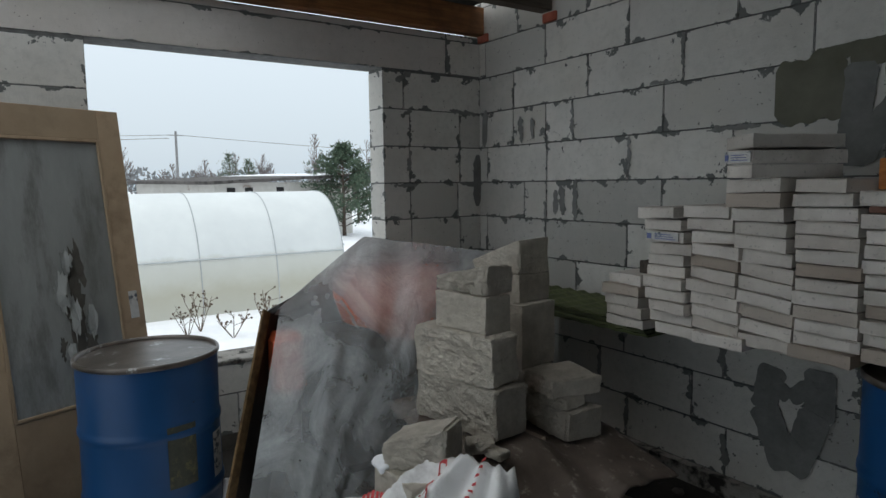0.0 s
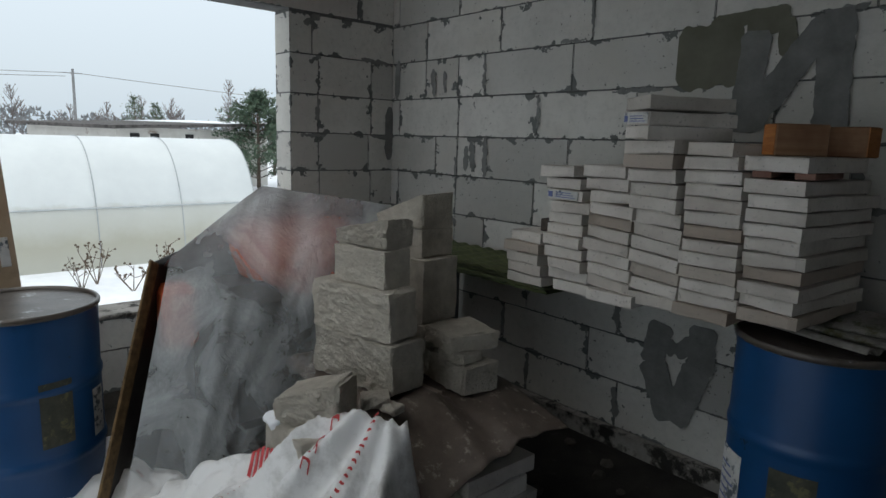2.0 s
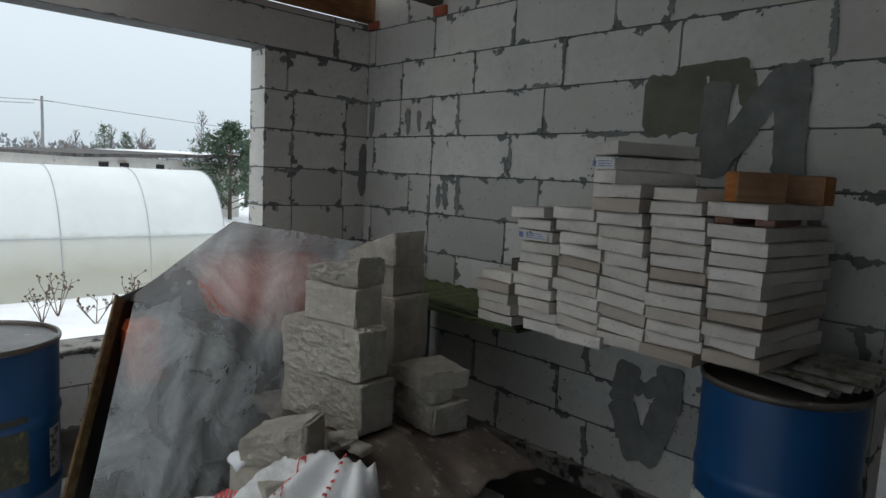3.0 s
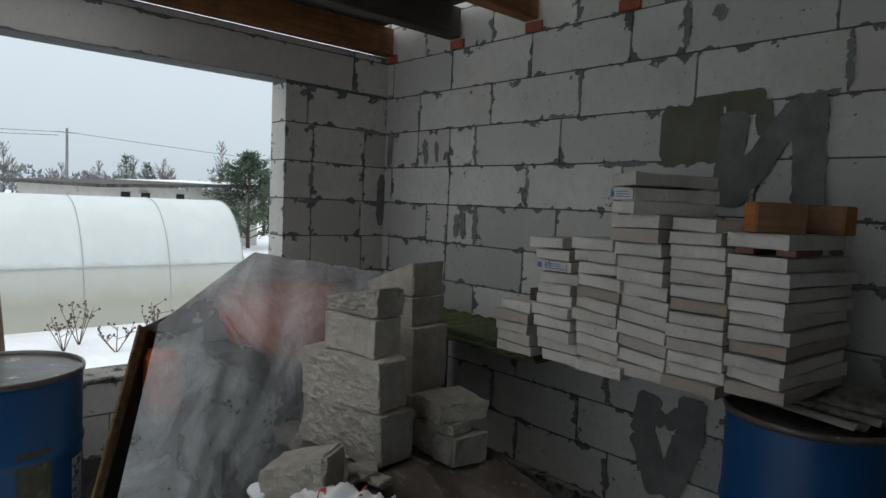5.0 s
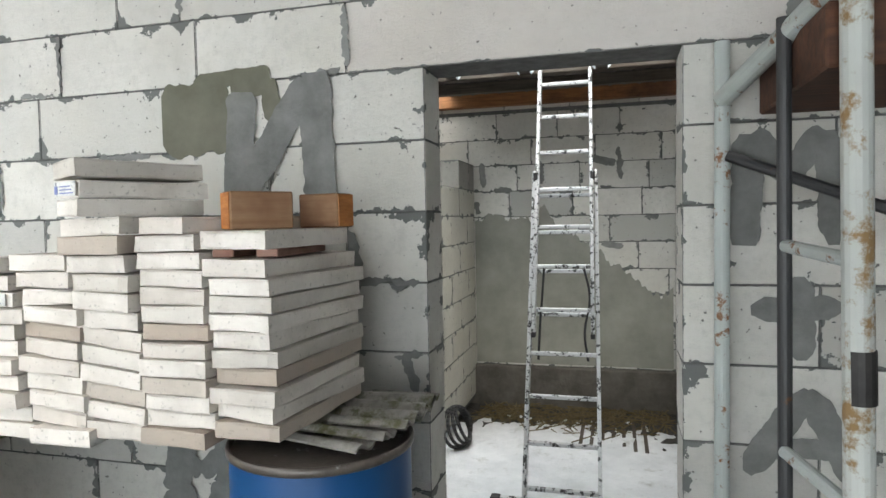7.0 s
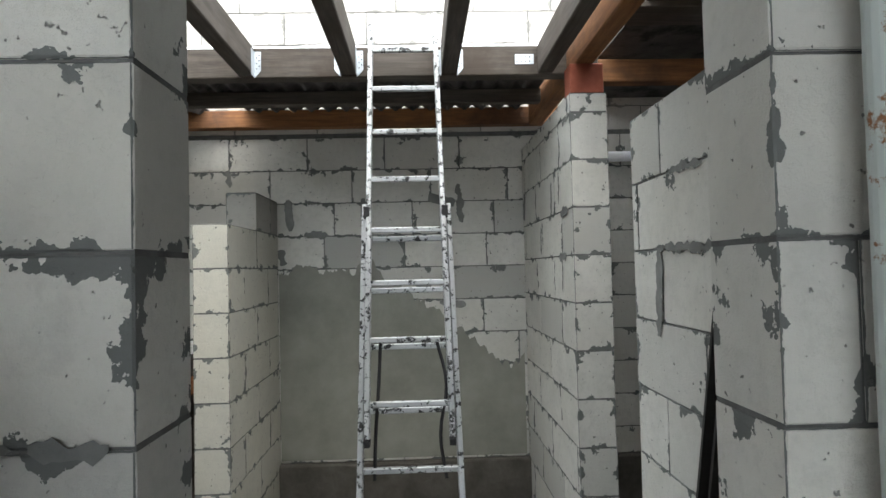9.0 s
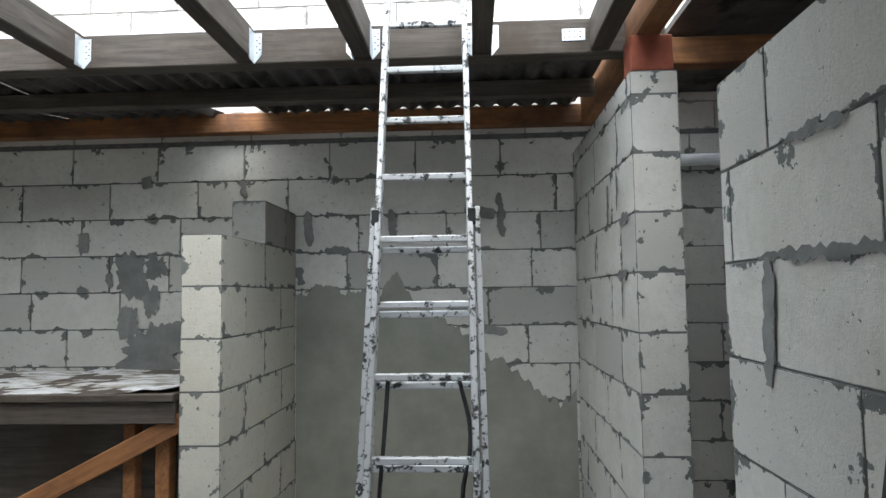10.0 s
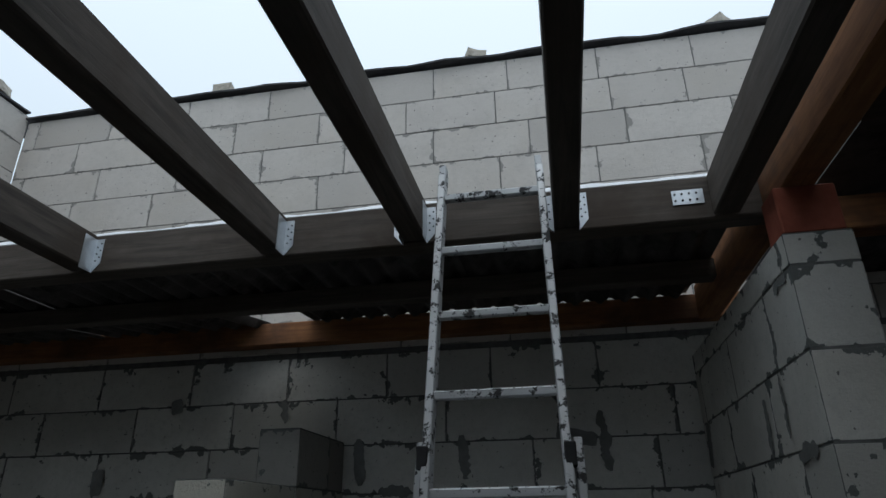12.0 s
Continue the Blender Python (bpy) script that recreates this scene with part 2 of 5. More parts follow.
c = mix(n, l, ramp(n, l, blot.outputs["Fac"], [(0.42, (0, 0, 0)), (0.72, (0.6, 0.6, 0.6))]), c, (0.36, 0.325, 0.285))
speck = noise_of(n, l, 70, 3, 0.6, p)
c = mix(n, l, ramp(n, l, speck.outputs["Fac"], [(0.62, (0, 0, 0)), (0.70, (0.5, 0.5, 0.5))]), c, (0.25, 0.23, 0.205))
l.new(c, b.inputs["Base Color"])
b.inputs["Roughness"].default_value = 0.92
b.inputs["Specular IOR Level"].default_value = 0.15
bump(n, l, b, noise_of(n, l, 60, 8, 0.7, p).outputs["Fac"], 0.45, 0.005)
BROKEN = rough_surface("broken_aerated_concrete", [(0.56, 0.51, 0.43), (0.78, 0.725, 0.635)], 14, 0.97, bump_scale=48, bump_strength=1.0, bump_distance=0.035, spec=0.1)
SLATE = rough_surface("old_corrugated_slate", [(0.05, 0.045, 0.042), (0.11, 0.10, 0.095)], 7, 0.85, stain=(0.02, 0.018, 0.016), stain_scale=4)
RUST = rough_surface("rusty_steel_edge", [(0.10, 0.065, 0.035), (0.30, 0.19, 0.09)], 30, 0.8, 0.2, bump_scale=120, bump_strength=0.6)
STEEL_DARK = rough_surface("dark_sheet_steel", [(0.018, 0.017, 0.017), (0.05, 0.047, 0.045)], 8, 0.55, 0.3)
BITUMEN = rough_surface("dusty_brown_sheet", [(0.10, 0.078, 0.064), (0.20, 0.16, 0.135)], 6, 0.42, stain=(0.36, 0.33, 0.29), stain_scale=19, stain_range=(0.57, 0.68))
DOOR_BEIGE = rough_surface("beige_door_paint", [(0.36, 0.26, 0.17), (0.44, 0.33, 0.22)], 3, 0.5, bump_strength=0.1, stain=(0.28, 0.20, 0.13), stain_scale=4, stain_range=(0.5, 0.7))
DOOR_FIELD = rough_surface("peeling_grey_hardboard", [(0.24, 0.25, 0.24), (0.34, 0.35, 0.34)], 3.0, 0.6, stretch=(2, 2, 0.5), stain=(0.17, 0.17, 0.16), stain_scale=2.5, stain_range=(0.5, 0.62))
DOOR_TORN = rough_surface("torn_door_core", [(0.09, 0.085, 0.075), (0.15, 0.14, 0.12)], 14, 0.9)
PIPE_PAINT = paint_material("grey_painted_tube", (0.46, 0.50, 0.48), (0.20, 0.09, 0.04), 0.5, (0.57, 0.62), 14.0)
PIPE_RUSTY = paint_material("rust_streaked_tube", (0.50, 0.52, 0.49), (0.24, 0.15, 0.07), 0.55, (0.52, 0.60), 9.0)
PIPE_DARK = paint_material("dark_painted_tube", (0.035, 0.036, 0.038), (0.12, 0.06, 0.03), 0.5, (0.64, 0.68), 14.0)
FELT = rough_surface("roofing_felt", [(0.03, 0.03, 0.032), (0.07, 0.07, 0.075)], 12, 0.85)
STRIP = rough_surface("pale_foundation_edge", [(0.25, 0.235, 0.215), (0.40, 0.38, 0.35)], 9, 0.9, bump_strength=0.8, bump_distance=0.01, stain=(0.03, 0.028, 0.024), stain_scale=7, stain_range=(0.5, 0.6))

# ---- mesh helpers ----


def mesh_of(name, bm, mat, smooth=False):
    me = bpy.data.meshes.new(name)
    bmesh.ops.recalc_face_normals(bm, faces=bm.faces)
    bm.to_mesh(me)
    bm.free()
    if smooth:
        me.shade_smooth()
    me.materials.append(mat)
    return me


def part(name, bm, mat, parent=None, label="", smooth=False, m=None):
    ob = new(name, mesh_of(name, bm, mat, smooth))
    if parent is not None:
        ob.parent = parent
    if m is not None:
        ob.matrix_basis = m
    if label:
        tagged(ob, label)
    return ob


def add_box(bm, lo, hi, bev=0.0, m=None):
    c = [(a + b) / 2 for a, b in zip(lo, hi)]
    s = [abs(b - a) for a, b in zip(lo, hi)]
    mm = Matrix.Translation(c) @ Matrix.Diagonal((*s, 1))
    if m is not None:
        mm = m @ mm
    r = bmesh.ops.create_cube(bm, size=1, matrix=mm)
    if bev:
        es = {e for v in r["verts"] for e in v.link_edges}
        bmesh.ops.bevel(bm, geom=list(es), offset=bev, segments=1, affect="EDGES")
    return bm


def box(lo, hi, bev=0.0, m=None):
    return add_box(bmesh.new(), lo, hi, bev, m)


def add_tube(bm, a, b, r, seg=12, r2=None):
    a, b = Vector(a), Vector(b)
    q = (b - a).to_track_quat("Z", "Y").to_matrix()
    rings = []
    for c, k in ((a, r), (b, r if r2 is None else r2)):
        rings.append([bm.verts.new(c + q @ Vector((k * math.cos(2 * math.pi * i / seg), k * math.sin(2 * math.pi * i / seg), 0))) for i in range(seg)])
    for i in range(seg):
        bm.faces.new((rings[0][i], rings[0][(i + 1) % seg], rings[1][(i + 1) % seg], rings[1][i]))
    bm.faces.new(rings[0][::-1])
    bm.faces.new(rings[1])
    return bm


def tube(a, b, r, seg=12, r2=None):
    return add_tube(bmesh.new(), a, b, r, seg, r2)


def thicken(bm, vec):
    """Gives an open sheet a second side, shifted by vec, and closes its rim."""
    vec = Vector(vec)
    faces = list(bm.faces)
    rim = [e for e in bm.edges if len(e.link_faces) == 1]
    twin = {v: bm.verts.new(v.co + vec) for v in list(bm.verts)}
    for f in faces:
        bm.faces.new([twin[v] for v in reversed(f.verts)])
    for e in rim:
        a, b = e.verts
        bm.faces.new((a, b, twin[b], twin[a]))
    return bm


def rough_block(lo, hi, seed, amp=0.012, cuts=5, chip=0.0):
    """A broken piece: a box with uneven faces and knocked-off corners."""
    bm = box(lo, hi)
    bmesh.ops.subdivide_edges(bm, edges=bm.edges, cuts=cuts, use_grid_fill=True)
    c = Vector([(a + b) / 2 for a, b in zip(lo, hi)])
    h = Vector([(b - a) / 2 for a, b in zip(lo, hi)])
    for v in bm.verts:
        d = v.co - c
        k = noise.noise_vector(v.co * 9 + Vector((seed * 7.1, seed * 3.3, seed)))
        k2 = noise.noise_vector(v.co * 40 + Vector((seed * 1.7, 5, seed)))
        edge = sum(abs(d[i]) / h[i] > 0.97 for i in range(3))
        v.co += k * amp * 0.6 + k2 * amp * 0.25
        if edge >= 2:
            v.co -= d.normalized() * (chip * max(0, noise.noise(v.co * 6 + Vector((seed, 0, 0))) + 0.3))
    return bm


def empty(name, x=0, y=0, z=0, rz=0, **tags):
    ob = new(name)
    ob.matrix_basis = pose(x, y, z, 0, 0, rz)
    return tagged(ob, **tags)


# ---- block walls ----
H_COURSE, L_BLOCK, T_WALL, JOINT = 0.251, 0.628, 0.20, 0.004
block_cache = {}


def block_mesh(L, H, T, mat):
    key = (round(L, 3), round(H, 3), round(T, 3), mat.name)
    if key in block_cache:
        return block_cache[key]
    bm = box((0, 0, 0), (L, T, H), 0.0035)
    lo, hi = bm.loops.layers.uv.new("from_low"), bm.loops.layers.uv.new("from_high")
    bmesh.ops.recalc_face_normals(bm, faces=bm.faces)
    for f in bm.faces:
        side = abs(f.normal.x) > abs(f.normal.y)
        for k in f.loops:
            p = k.vert.co
            u, w = (p.y, T) if side else (p.x, L)
            v, g = (p.y, T) if abs(f.normal.z) > 0.8 else (p.z, H)
            k[lo].uv = (u, v)
            k[hi].uv = (w - u, g - v)
    block_cache[key] = mesh_of("block", bm, mat)
    return block_cache[key]


def block_wall(name, label, m, solids, z0, joints=None, mat=None, T=T_WALL, whole=(), damp=None, shift=0.0):
    """A wall of aerated blocks in its own axes: x along it, y through it, z up. solids: rectangles (x0, x1, z0, z1) of masonry,
    whole: those of them that are one long lintel. joints: course number to the places of its upright joints."""
    mat = mat or AAC
    wall = part(name, bmesh.new(), MORTAR, m=m)
    bm = bmesh.new()
    for x0, x1, a, b in solids:
        add_box(bm, (x0 + 0.003, 0.005, a), (x1 - 0.003, T - 0.005, b))
    old = wall.data
    wall.data = mesh_of(name, bm, MORTAR)
    bpy.data.meshes.remove(old)
    tagged(wall, label, "wall", kind="structure")
    rng = random.Random(len(name) * 17 + int(100 * z0))
    for x0, x1, a, b in solids:
        first, last = math.floor((a - z0) / H_COURSE + 1e-6), math.ceil((b - z0) / H_COURSE - 1e-6)
        for c in range(first, last):
            lo, hi = max(a, z0 + c * H_COURSE), min(b, z0 + (c + 1) * H_COURSE)
            if hi - lo < 0.03:
                continue
            if (x0, x1, a, b) in whole:
                cuts = []
            elif joints and c in joints:
                known = joints[c]
                cuts = list(known)
                k = known[0] - L_BLOCK
                while k > x0:
                    cuts.append(k)
                    k -= L_BLOCK
                k = known[-1] + L_BLOCK
                while k < x1:
                    cuts.append(k)
                    k += L_BLOCK
            else:
                k = shift + (0.31 if c % 2 else 0.0) + rng.uniform(-0.06, 0.06)
                cuts = [k + i * L_BLOCK for i in range(-20, 20)]
            cuts = [x0] + sorted(k for k in cuts if x0 + 0.05 < k < x1 - 0.05) + [x1]
            for p, q in zip(cuts, cuts[1:]):
                ob = new("block", block_mesh(q - p - JOINT, hi - lo - JOINT, T, AAC_LINTEL if (x0, x1, a, b) in whole else damp if damp and rng.random() < 0.16 else mat))
                ob.parent = wall
                ob.matrix_basis = pose(p + JOINT / 2, rng.uniform(-0.0015, 0.0015), lo + JOINT / 2)
    return wall


X_OUT = -0.376          # inner face of the window wall
Z_ROW = 0.072           # underside of the lowest course
Z_FLOOR2 = -0.28        # snow in the room beyond the doorway
Y_BACK = 4.025          # inner face of the back wall
EAST = 7.2
zr = lambda k: Z_ROW + k * H_COURSE

# ground outside and in, one sheet
bm = bmesh.new()
bmesh.ops.create_grid(bm, x_segments=60, y_segments=60, size=400, matrix=Matrix.Translation((0, 0, -0.62)))
ground = tagged(part("ground", bm, SNOW), "snow-covered open ground around the building site", "ground", kind="structure")
bm = box((X_OUT - 0.2, -5.4, -0.6), (EAST, 0.1, -0.02))
floor_1 = tagged(part("floor_1", bm, WET), "black wet trampled earth floor strewn with rubble", "floor", kind="structure")
bm = box((X_OUT, 0.1, -0.6), (EAST, Y_BACK, Z_FLOOR2))
floor_2 = tagged(part("floor_2", bm, WET), "dark wet earth floor of the roofless room", "floor", kind="structure")

bm = bmesh.new()
bmesh.ops.create_grid(bm, x_segments=150, y_segments=190, size=0.5, matrix=Matrix.Translation((3.0, 2.1, 0)) @ Matrix.Diagonal((2.6, 3.7, 1, 1)))
for v in bm.verts:
    far = 1 - ((v.co.x - 3.05) / 1.2) ** 4 - max(0, (v.co.y - 1.9) / 1.62) ** 2.5
    v.co.z = Z_FLOOR2 + min(0.010, 0.024 * far) + 0.008 * noise.noise(v.co * 3) + 0.013 * noise.noise(Vector((v.co.x * 16, v.co.y * 7, 0))) * (1.2 - min(1, max(0, far))) + 0.002 * noise.noise(v.co * 25)
tagged(part("snow_patch", bm, SNOW_THIN, smooth=True), "thin trodden snow below the open roof", "snow", kind="stuff")
main_joints = {9: (0.321, 0.998, 1.645, 1.932, 2.567, 3.193, 3.804), 8: (0.008, 0.694, 1.353, 2.0, 2.622),
               7: (0.0, 0.326, 0.569, 1.237, 1.995, 2.54), 6: (0.34, 1.006, 1.64, 2.3), 5: (0.121, 0.338, 0.603, 1.238, 1.9, 2.609),
               4: (0.333, 1.007, 1.64, 2.26), 3: (0.335, 0.608, 1.24, 1.87, 2.5), 2: (0.37, 0.999, 1.63, 2.26), 1: (0.19, 0.817, 1.454, 2.08), 0: (0.40, 1.026, 1.655, 2.28)}
D0, D1, Z_LINTEL = 2.912, 3.752, zr(8)
lintel = (2.622, 4.067, Z_LINTEL, zr(9))
wall_main = block_wall("wall_main", "grey-white aerated block wall with dark squeezed-out glue joints", pose(0, 0, 0),
                       [(X_OUT - 0.2, D0, Z_ROW, Z_LINTEL), (D1, EAST, Z_ROW, Z_LINTEL), (X_OUT - 0.2, 2.622, Z_LINTEL, zr(9)), lintel, (4.067, EAST, Z_LINTEL, zr(9)),
                        (X_OUT - 0.2, EAST, zr(9), zr(13))], Z_ROW, main_joints, whole=(lintel,), damp=AAC_DAMP)
strip = part("strip", box((X_OUT, -0.05, -0.05), (D0, 0.2, Z_ROW)), STRIP)
add = box((D1, -0.05, -0.3), (EAST, 0.2, Z_ROW))
strip.name = "foundation_1"
tagged(strip, "crumbling pale concrete foundation edge under the wall", "foundation", kind="structure")
tagged(part("foundation_2", add, STRIP), "crumbling pale concrete foundation edge under the wall", "foundation", kind="structure")
tagged(part("threshold", box((D0, 0.0, -0.6), (D1, 0.2, -0.03), 0.01), FOUND), "wet concrete threshold strip in the doorway", "threshold", kind="structure")

# window wall: x along -y, so that its far end is the corner
W0, W1, Z_SILL, Z_WTOP = 0.82, 2.555, 0.505, 2.345
m_win = Matrix(((0, -1, 0, X_OUT), (-1, 0, 0, 0), (0, 0, 1, 0), (0, 0, 0, 1)))
Z_PLATE = 2.625
win_lintel = (0.30, 3.2, Z_WTOP, Z_PLATE)
wall_window = block_wall("wall_window", "damp unseen grey aerated block wall added to close the east side around a wide unglazed window opening", m_win,
                         [(0, W0, Z_ROW, Z_WTOP), (W0, W1, Z_ROW, Z_SILL), (W1, 5.4, Z_ROW, Z_WTOP), (0.0, 0.30, Z_WTOP, Z_PLATE), win_lintel, (3.2, 5.4, Z_WTOP, Z_PLATE)],
                         Z_ROW, {7: (0.19, 0.61), 6: (0.19, 0.615), 5: (0.21, 0.612), 4: (0.19, 0.607), 3: (0.25, 0.62)}, whole=(win_lintel,), damp=AAC_DAMP)
tagged(part("foundation_3", box((X_OUT - 0.2, -5.4, -0.7), (X_OUT, 0.2, Z_ROW)), FOUND), "dark wet concrete foundation under the window wall", "foundation", kind="structure")
tagged(part("window_sill", box((X_OUT - 0.26, -W1, Z_SILL), (X_OUT + 0.01, -W0, Z_SILL + 0.025), 0.006), STRIP), "rough pale mortar sill of the open window", "window sill", kind="structure")

# back wall, with the storey above it
wall_back = block_wall("wall_back", "unseen grey aerated block wall added to close the east side with patches of dark glue", pose(0, Y_BACK, 0),
                       [(X_OUT, EAST, 0.11, 2.60)], 2.32 - 9 * H_COURSE,
                       {9: (0.627, 1.233, 1.84, 2.432, 3.021, 3.594), 8: (0.898, 1.517, 2.147, 2.768, 3.37, 3.963), 7: (0.701, 1.40, 2.0, 2.63, 3.224), 6: (0.906, 1.323, 1.93, 2.55, 3.16)}, damp=AAC_DAMP)
wall_upper = block_wall("wall_upper", "pale weathered upper storey block wall open to the sky", pose(0, Y_BACK, 0), [(X_OUT - 0.1, EAST, 2.60, 4.545)], 4.545 - 8 * H_COURSE, {7: (1.52, 2.10, 2.712, 3.213, 3.8, 4.392), 6: (1.285, 1.907, 2.523, 3.124, 3.857, 4.314), 5: (1.513, 2.104, 2.709, 3.33, 3.928), 4: (1.35, 1.93, 2.52, 3.133, 3.73, 4.341)}, AAC_UPPER, shift=0.02)
tagged(part("foundation_4", box((X_OUT, Y_BACK - 0.06, -0.6), (EAST, Y_BACK + 0.2, 0.11), 0.01), FOUND), "wet brown concrete footing along the back wall", "foundation", kind="structure")
m_side = Matrix(((0, -1, 0, X_OUT), (1, 0, 0, 0), (0, 0, 1, 0), (0, 0, 0, 1)))
wall_side = block_wall("wall_side", "grey aerated block outer wall", m_side, [(0.2, Y_BACK + 0.2, 0.07, 2.60)], Z_ROW, None, AAC, damp=AAC_DAMP)
m_side_up = Matrix(((0, -1, 0, X_OUT - 0.1), (1, 0, 0, 0), (0, 0, 1, 0), (0, 0, 0, 1)))
wall_parapet = block_wall("wall_parapet", "pale upper storey block wall beside the open roof", m_side_up, [(1.4, Y_BACK, 2.60, 4.60)], 4.60 - 8 * H_COURSE, None, AAC_UPPER)
# unseen walls, added to close the place and hold back daylight
wall_east = block_wall("wall_east", "unseen grey aerated block wall added to close the east side", Matrix(((0, 1, 0, EAST), (-1, 0, 0, Y_BACK), (0, 0, 1, 0), (0, 0, 0, 1))), [(0, 3.8, -0.3, 2.6)], -0.3, None, AAC)

# added wall out of view; its opening sets how much daylight enters
bm = box((X_OUT - 0.2, -5.6, -0.3), (0.6, -5.4, 2.83))
add_box(bm, (4.8, -5.6, -0.3), (EAST + 0.2, -5.4, 2.83))
add_box(bm, (0.6, -5.6, 2.45), (4.8, -5.4, 2.83))
wall_south = tagged(part("wall_south", bm, AAC_DAMP), "unseen grey block wall added to shape the daylight, with a wide open entrance", "wall", kind="structure")
wall_porch_end = tagged(part("wall_porch_end", box((EAST, -5.4, -0.3), (EAST + 0.2, 0.2, 2.6)), AAC_DAMP), "unseen grey block wall added to keep light off the porch end", "wall", kind="structure")
# stub wall on the way to the left, and the partition on the right
m_stub = Matrix(((0, -1, 0, 2.20), (1, 0, 0, 0), (0, 0, 1, 0), (0, 0, 0, 1)))
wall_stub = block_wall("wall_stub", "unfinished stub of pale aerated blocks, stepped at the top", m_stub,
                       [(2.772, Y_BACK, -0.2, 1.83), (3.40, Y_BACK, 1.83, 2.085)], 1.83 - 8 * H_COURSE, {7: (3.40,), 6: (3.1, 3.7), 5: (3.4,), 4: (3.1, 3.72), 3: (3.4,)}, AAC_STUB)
# the top course takes a darker block material
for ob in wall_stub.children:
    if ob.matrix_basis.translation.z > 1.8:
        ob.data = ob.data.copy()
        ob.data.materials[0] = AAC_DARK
m_pier = Matrix(((0, 1, 0, 4.08), (1, 0, 0, 0), (0, 0, 1, 0), (0, 0, 0, 1)))
wall_pier = block_wall("wall_pier", "pale aerated block wall ending in a square pier", m_pier,
                       [(2.46, Y_BACK, -0.2, 2.46)], 2.107 - 9 * H_COURSE, {9: (2.75, 3.3), 8: (2.9, 3.5), 7: (2.72, 3.3), 6: (2.95, 3.5)}, AAC)
m_part = Matrix(((0, 1, 0, 4.095), (1, 0, 0, 0), (0, 0, 1, 0), (0, 0, 0, 1)))
wall_partition = block_wall("wall_partition", "low white aerated block partition", m_part, [(0.2, 1.57, -0.2, 2.10)], 2.10 - 9 * H_COURSE, None, AAC)

# ---- timber ----


def beam(name, a, b, w, h, mat, label, category="beam", group=""):
    """A sawn timber from a to b, its underside on the line a to b."""
    a, b = Vector(a), Vector(b)
    d = b - a
    ob = part(name, box((-w / 2, 0, 0), (w / 2, d.length, h), 0.006), mat, m=Matrix.Translation(a) @ d.to_track_quat("Y", "Z").to_matrix().to_4x4())
    return tagged(ob, label, category, group)


TRIM_Y, TRIM_Z = 2.66, 2.62
trimmer = part("trimmer_beam", box((-0.37, TRIM_Y, TRIM_Z), (4.30, TRIM_Y + 0.1, TRIM_Z + 0.165), 0.006), WOOD_DARK_X)
tagged(trimmer, "dark weathered trimmer beam over the roofless room", "beam")
bm = bmesh.new()
bmesh.ops.create_grid(bm, x_segments=90, y_segments=5, size=0.5, matrix=Matrix.Translation((1.96, TRIM_Y + 0.05, 0)) @ Matrix.Diagonal((4.66, 0.092, 1, 1)))
for v in bm.verts:
    rim = 1 - abs(v.co.y - TRIM_Y - 0.05) / 0.047
    v.co.z = TRIM_Z + 0.165 + max(0.0, min(1, rim * 2.2)) * (0.022 + 0.016 * noise.noise(Vector((v.co.x * 3, 4, 1))) + 0.008 * noise.noise(v.co * 17))
ob = part("snow_strip", bm, SNOW, smooth=True)
tagged(ob, "thin strip of fresh snow lying along the trimmer beam", "snow", kind="stuff")
for x in (0.715, 1.518, 2.346, 2.907, 3.46, 4.0):
    beam("joist", (x, 0.24, TRIM_Z + 0.01), (x, TRIM_Y - 0.002, TRIM_Z + 0.01), 0.088, 0.155, WOOD_DARK, "dark weathered timber joist over the roofless room", "joist", "joists over the roofless room")


def hanger(x, side):
    """A perforated steel plate that holds a joist to the trimmer."""
    h = empty("joist_hanger", x, TRIM_Y - 0.001, TRIM_Z + 0.02, label="perforated galvanised steel joist hanger nailed to the beam", category="hanger", group="joist hangers")
    bm = bmesh.new()
    s = 1 if side > 0 else -1
    v = [bm.verts.new((a * s, 0, z)) for a, z in ((0, -0.02), (0.034, 0.02), (0.034, 0.125), (0, 0.125))]
    bm.faces.new(v)
    thicken(bm, (0, -0.002, 0))
    add_box(bm, (-0.002 if s > 0 else 0, -0.07, -0.02), (0 if s > 0 else 0.002, 0, 0.125))
    part("plate", bm, ZINC, h)
    for a, z in ((0.011, 0.03), (0.025, 0.045), (0.011, 0.06), (0.025, 0.075), (0.011, 0.09), (0.025, 0.105)):
        part("hole", tube((a * s, -0.0035, z), (a * s, -0.001, z), 0.0035, 8), HOLE, h)
    return h


for x in (0.715, 1.518, 2.346, 2.907, 3.46):
    hanger(x + 0.0455, 1)
    if x > 2.8:
        hanger(x - 0.0455, -1)
h = empty("nail_plate", 3.88, TRIM_Y - 0.003, TRIM_Z + 0.06, label="perforated galvanised angle plate screwed to the beam", category="plate")
part("plate", box((-0.05, -0.002, 0), (0.055, 0.0, 0.055)), ZINC, h)
for k in range(8):
    part("hole", tube((-0.04 + 0.024 * (k % 4), -0.0045, 0.015 + 0.025 * (k // 4)), (-0.04 + 0.024 * (k % 4), -0.002, 0.015 + 0.025 * (k // 4)), 0.004, 8), HOLE, h)

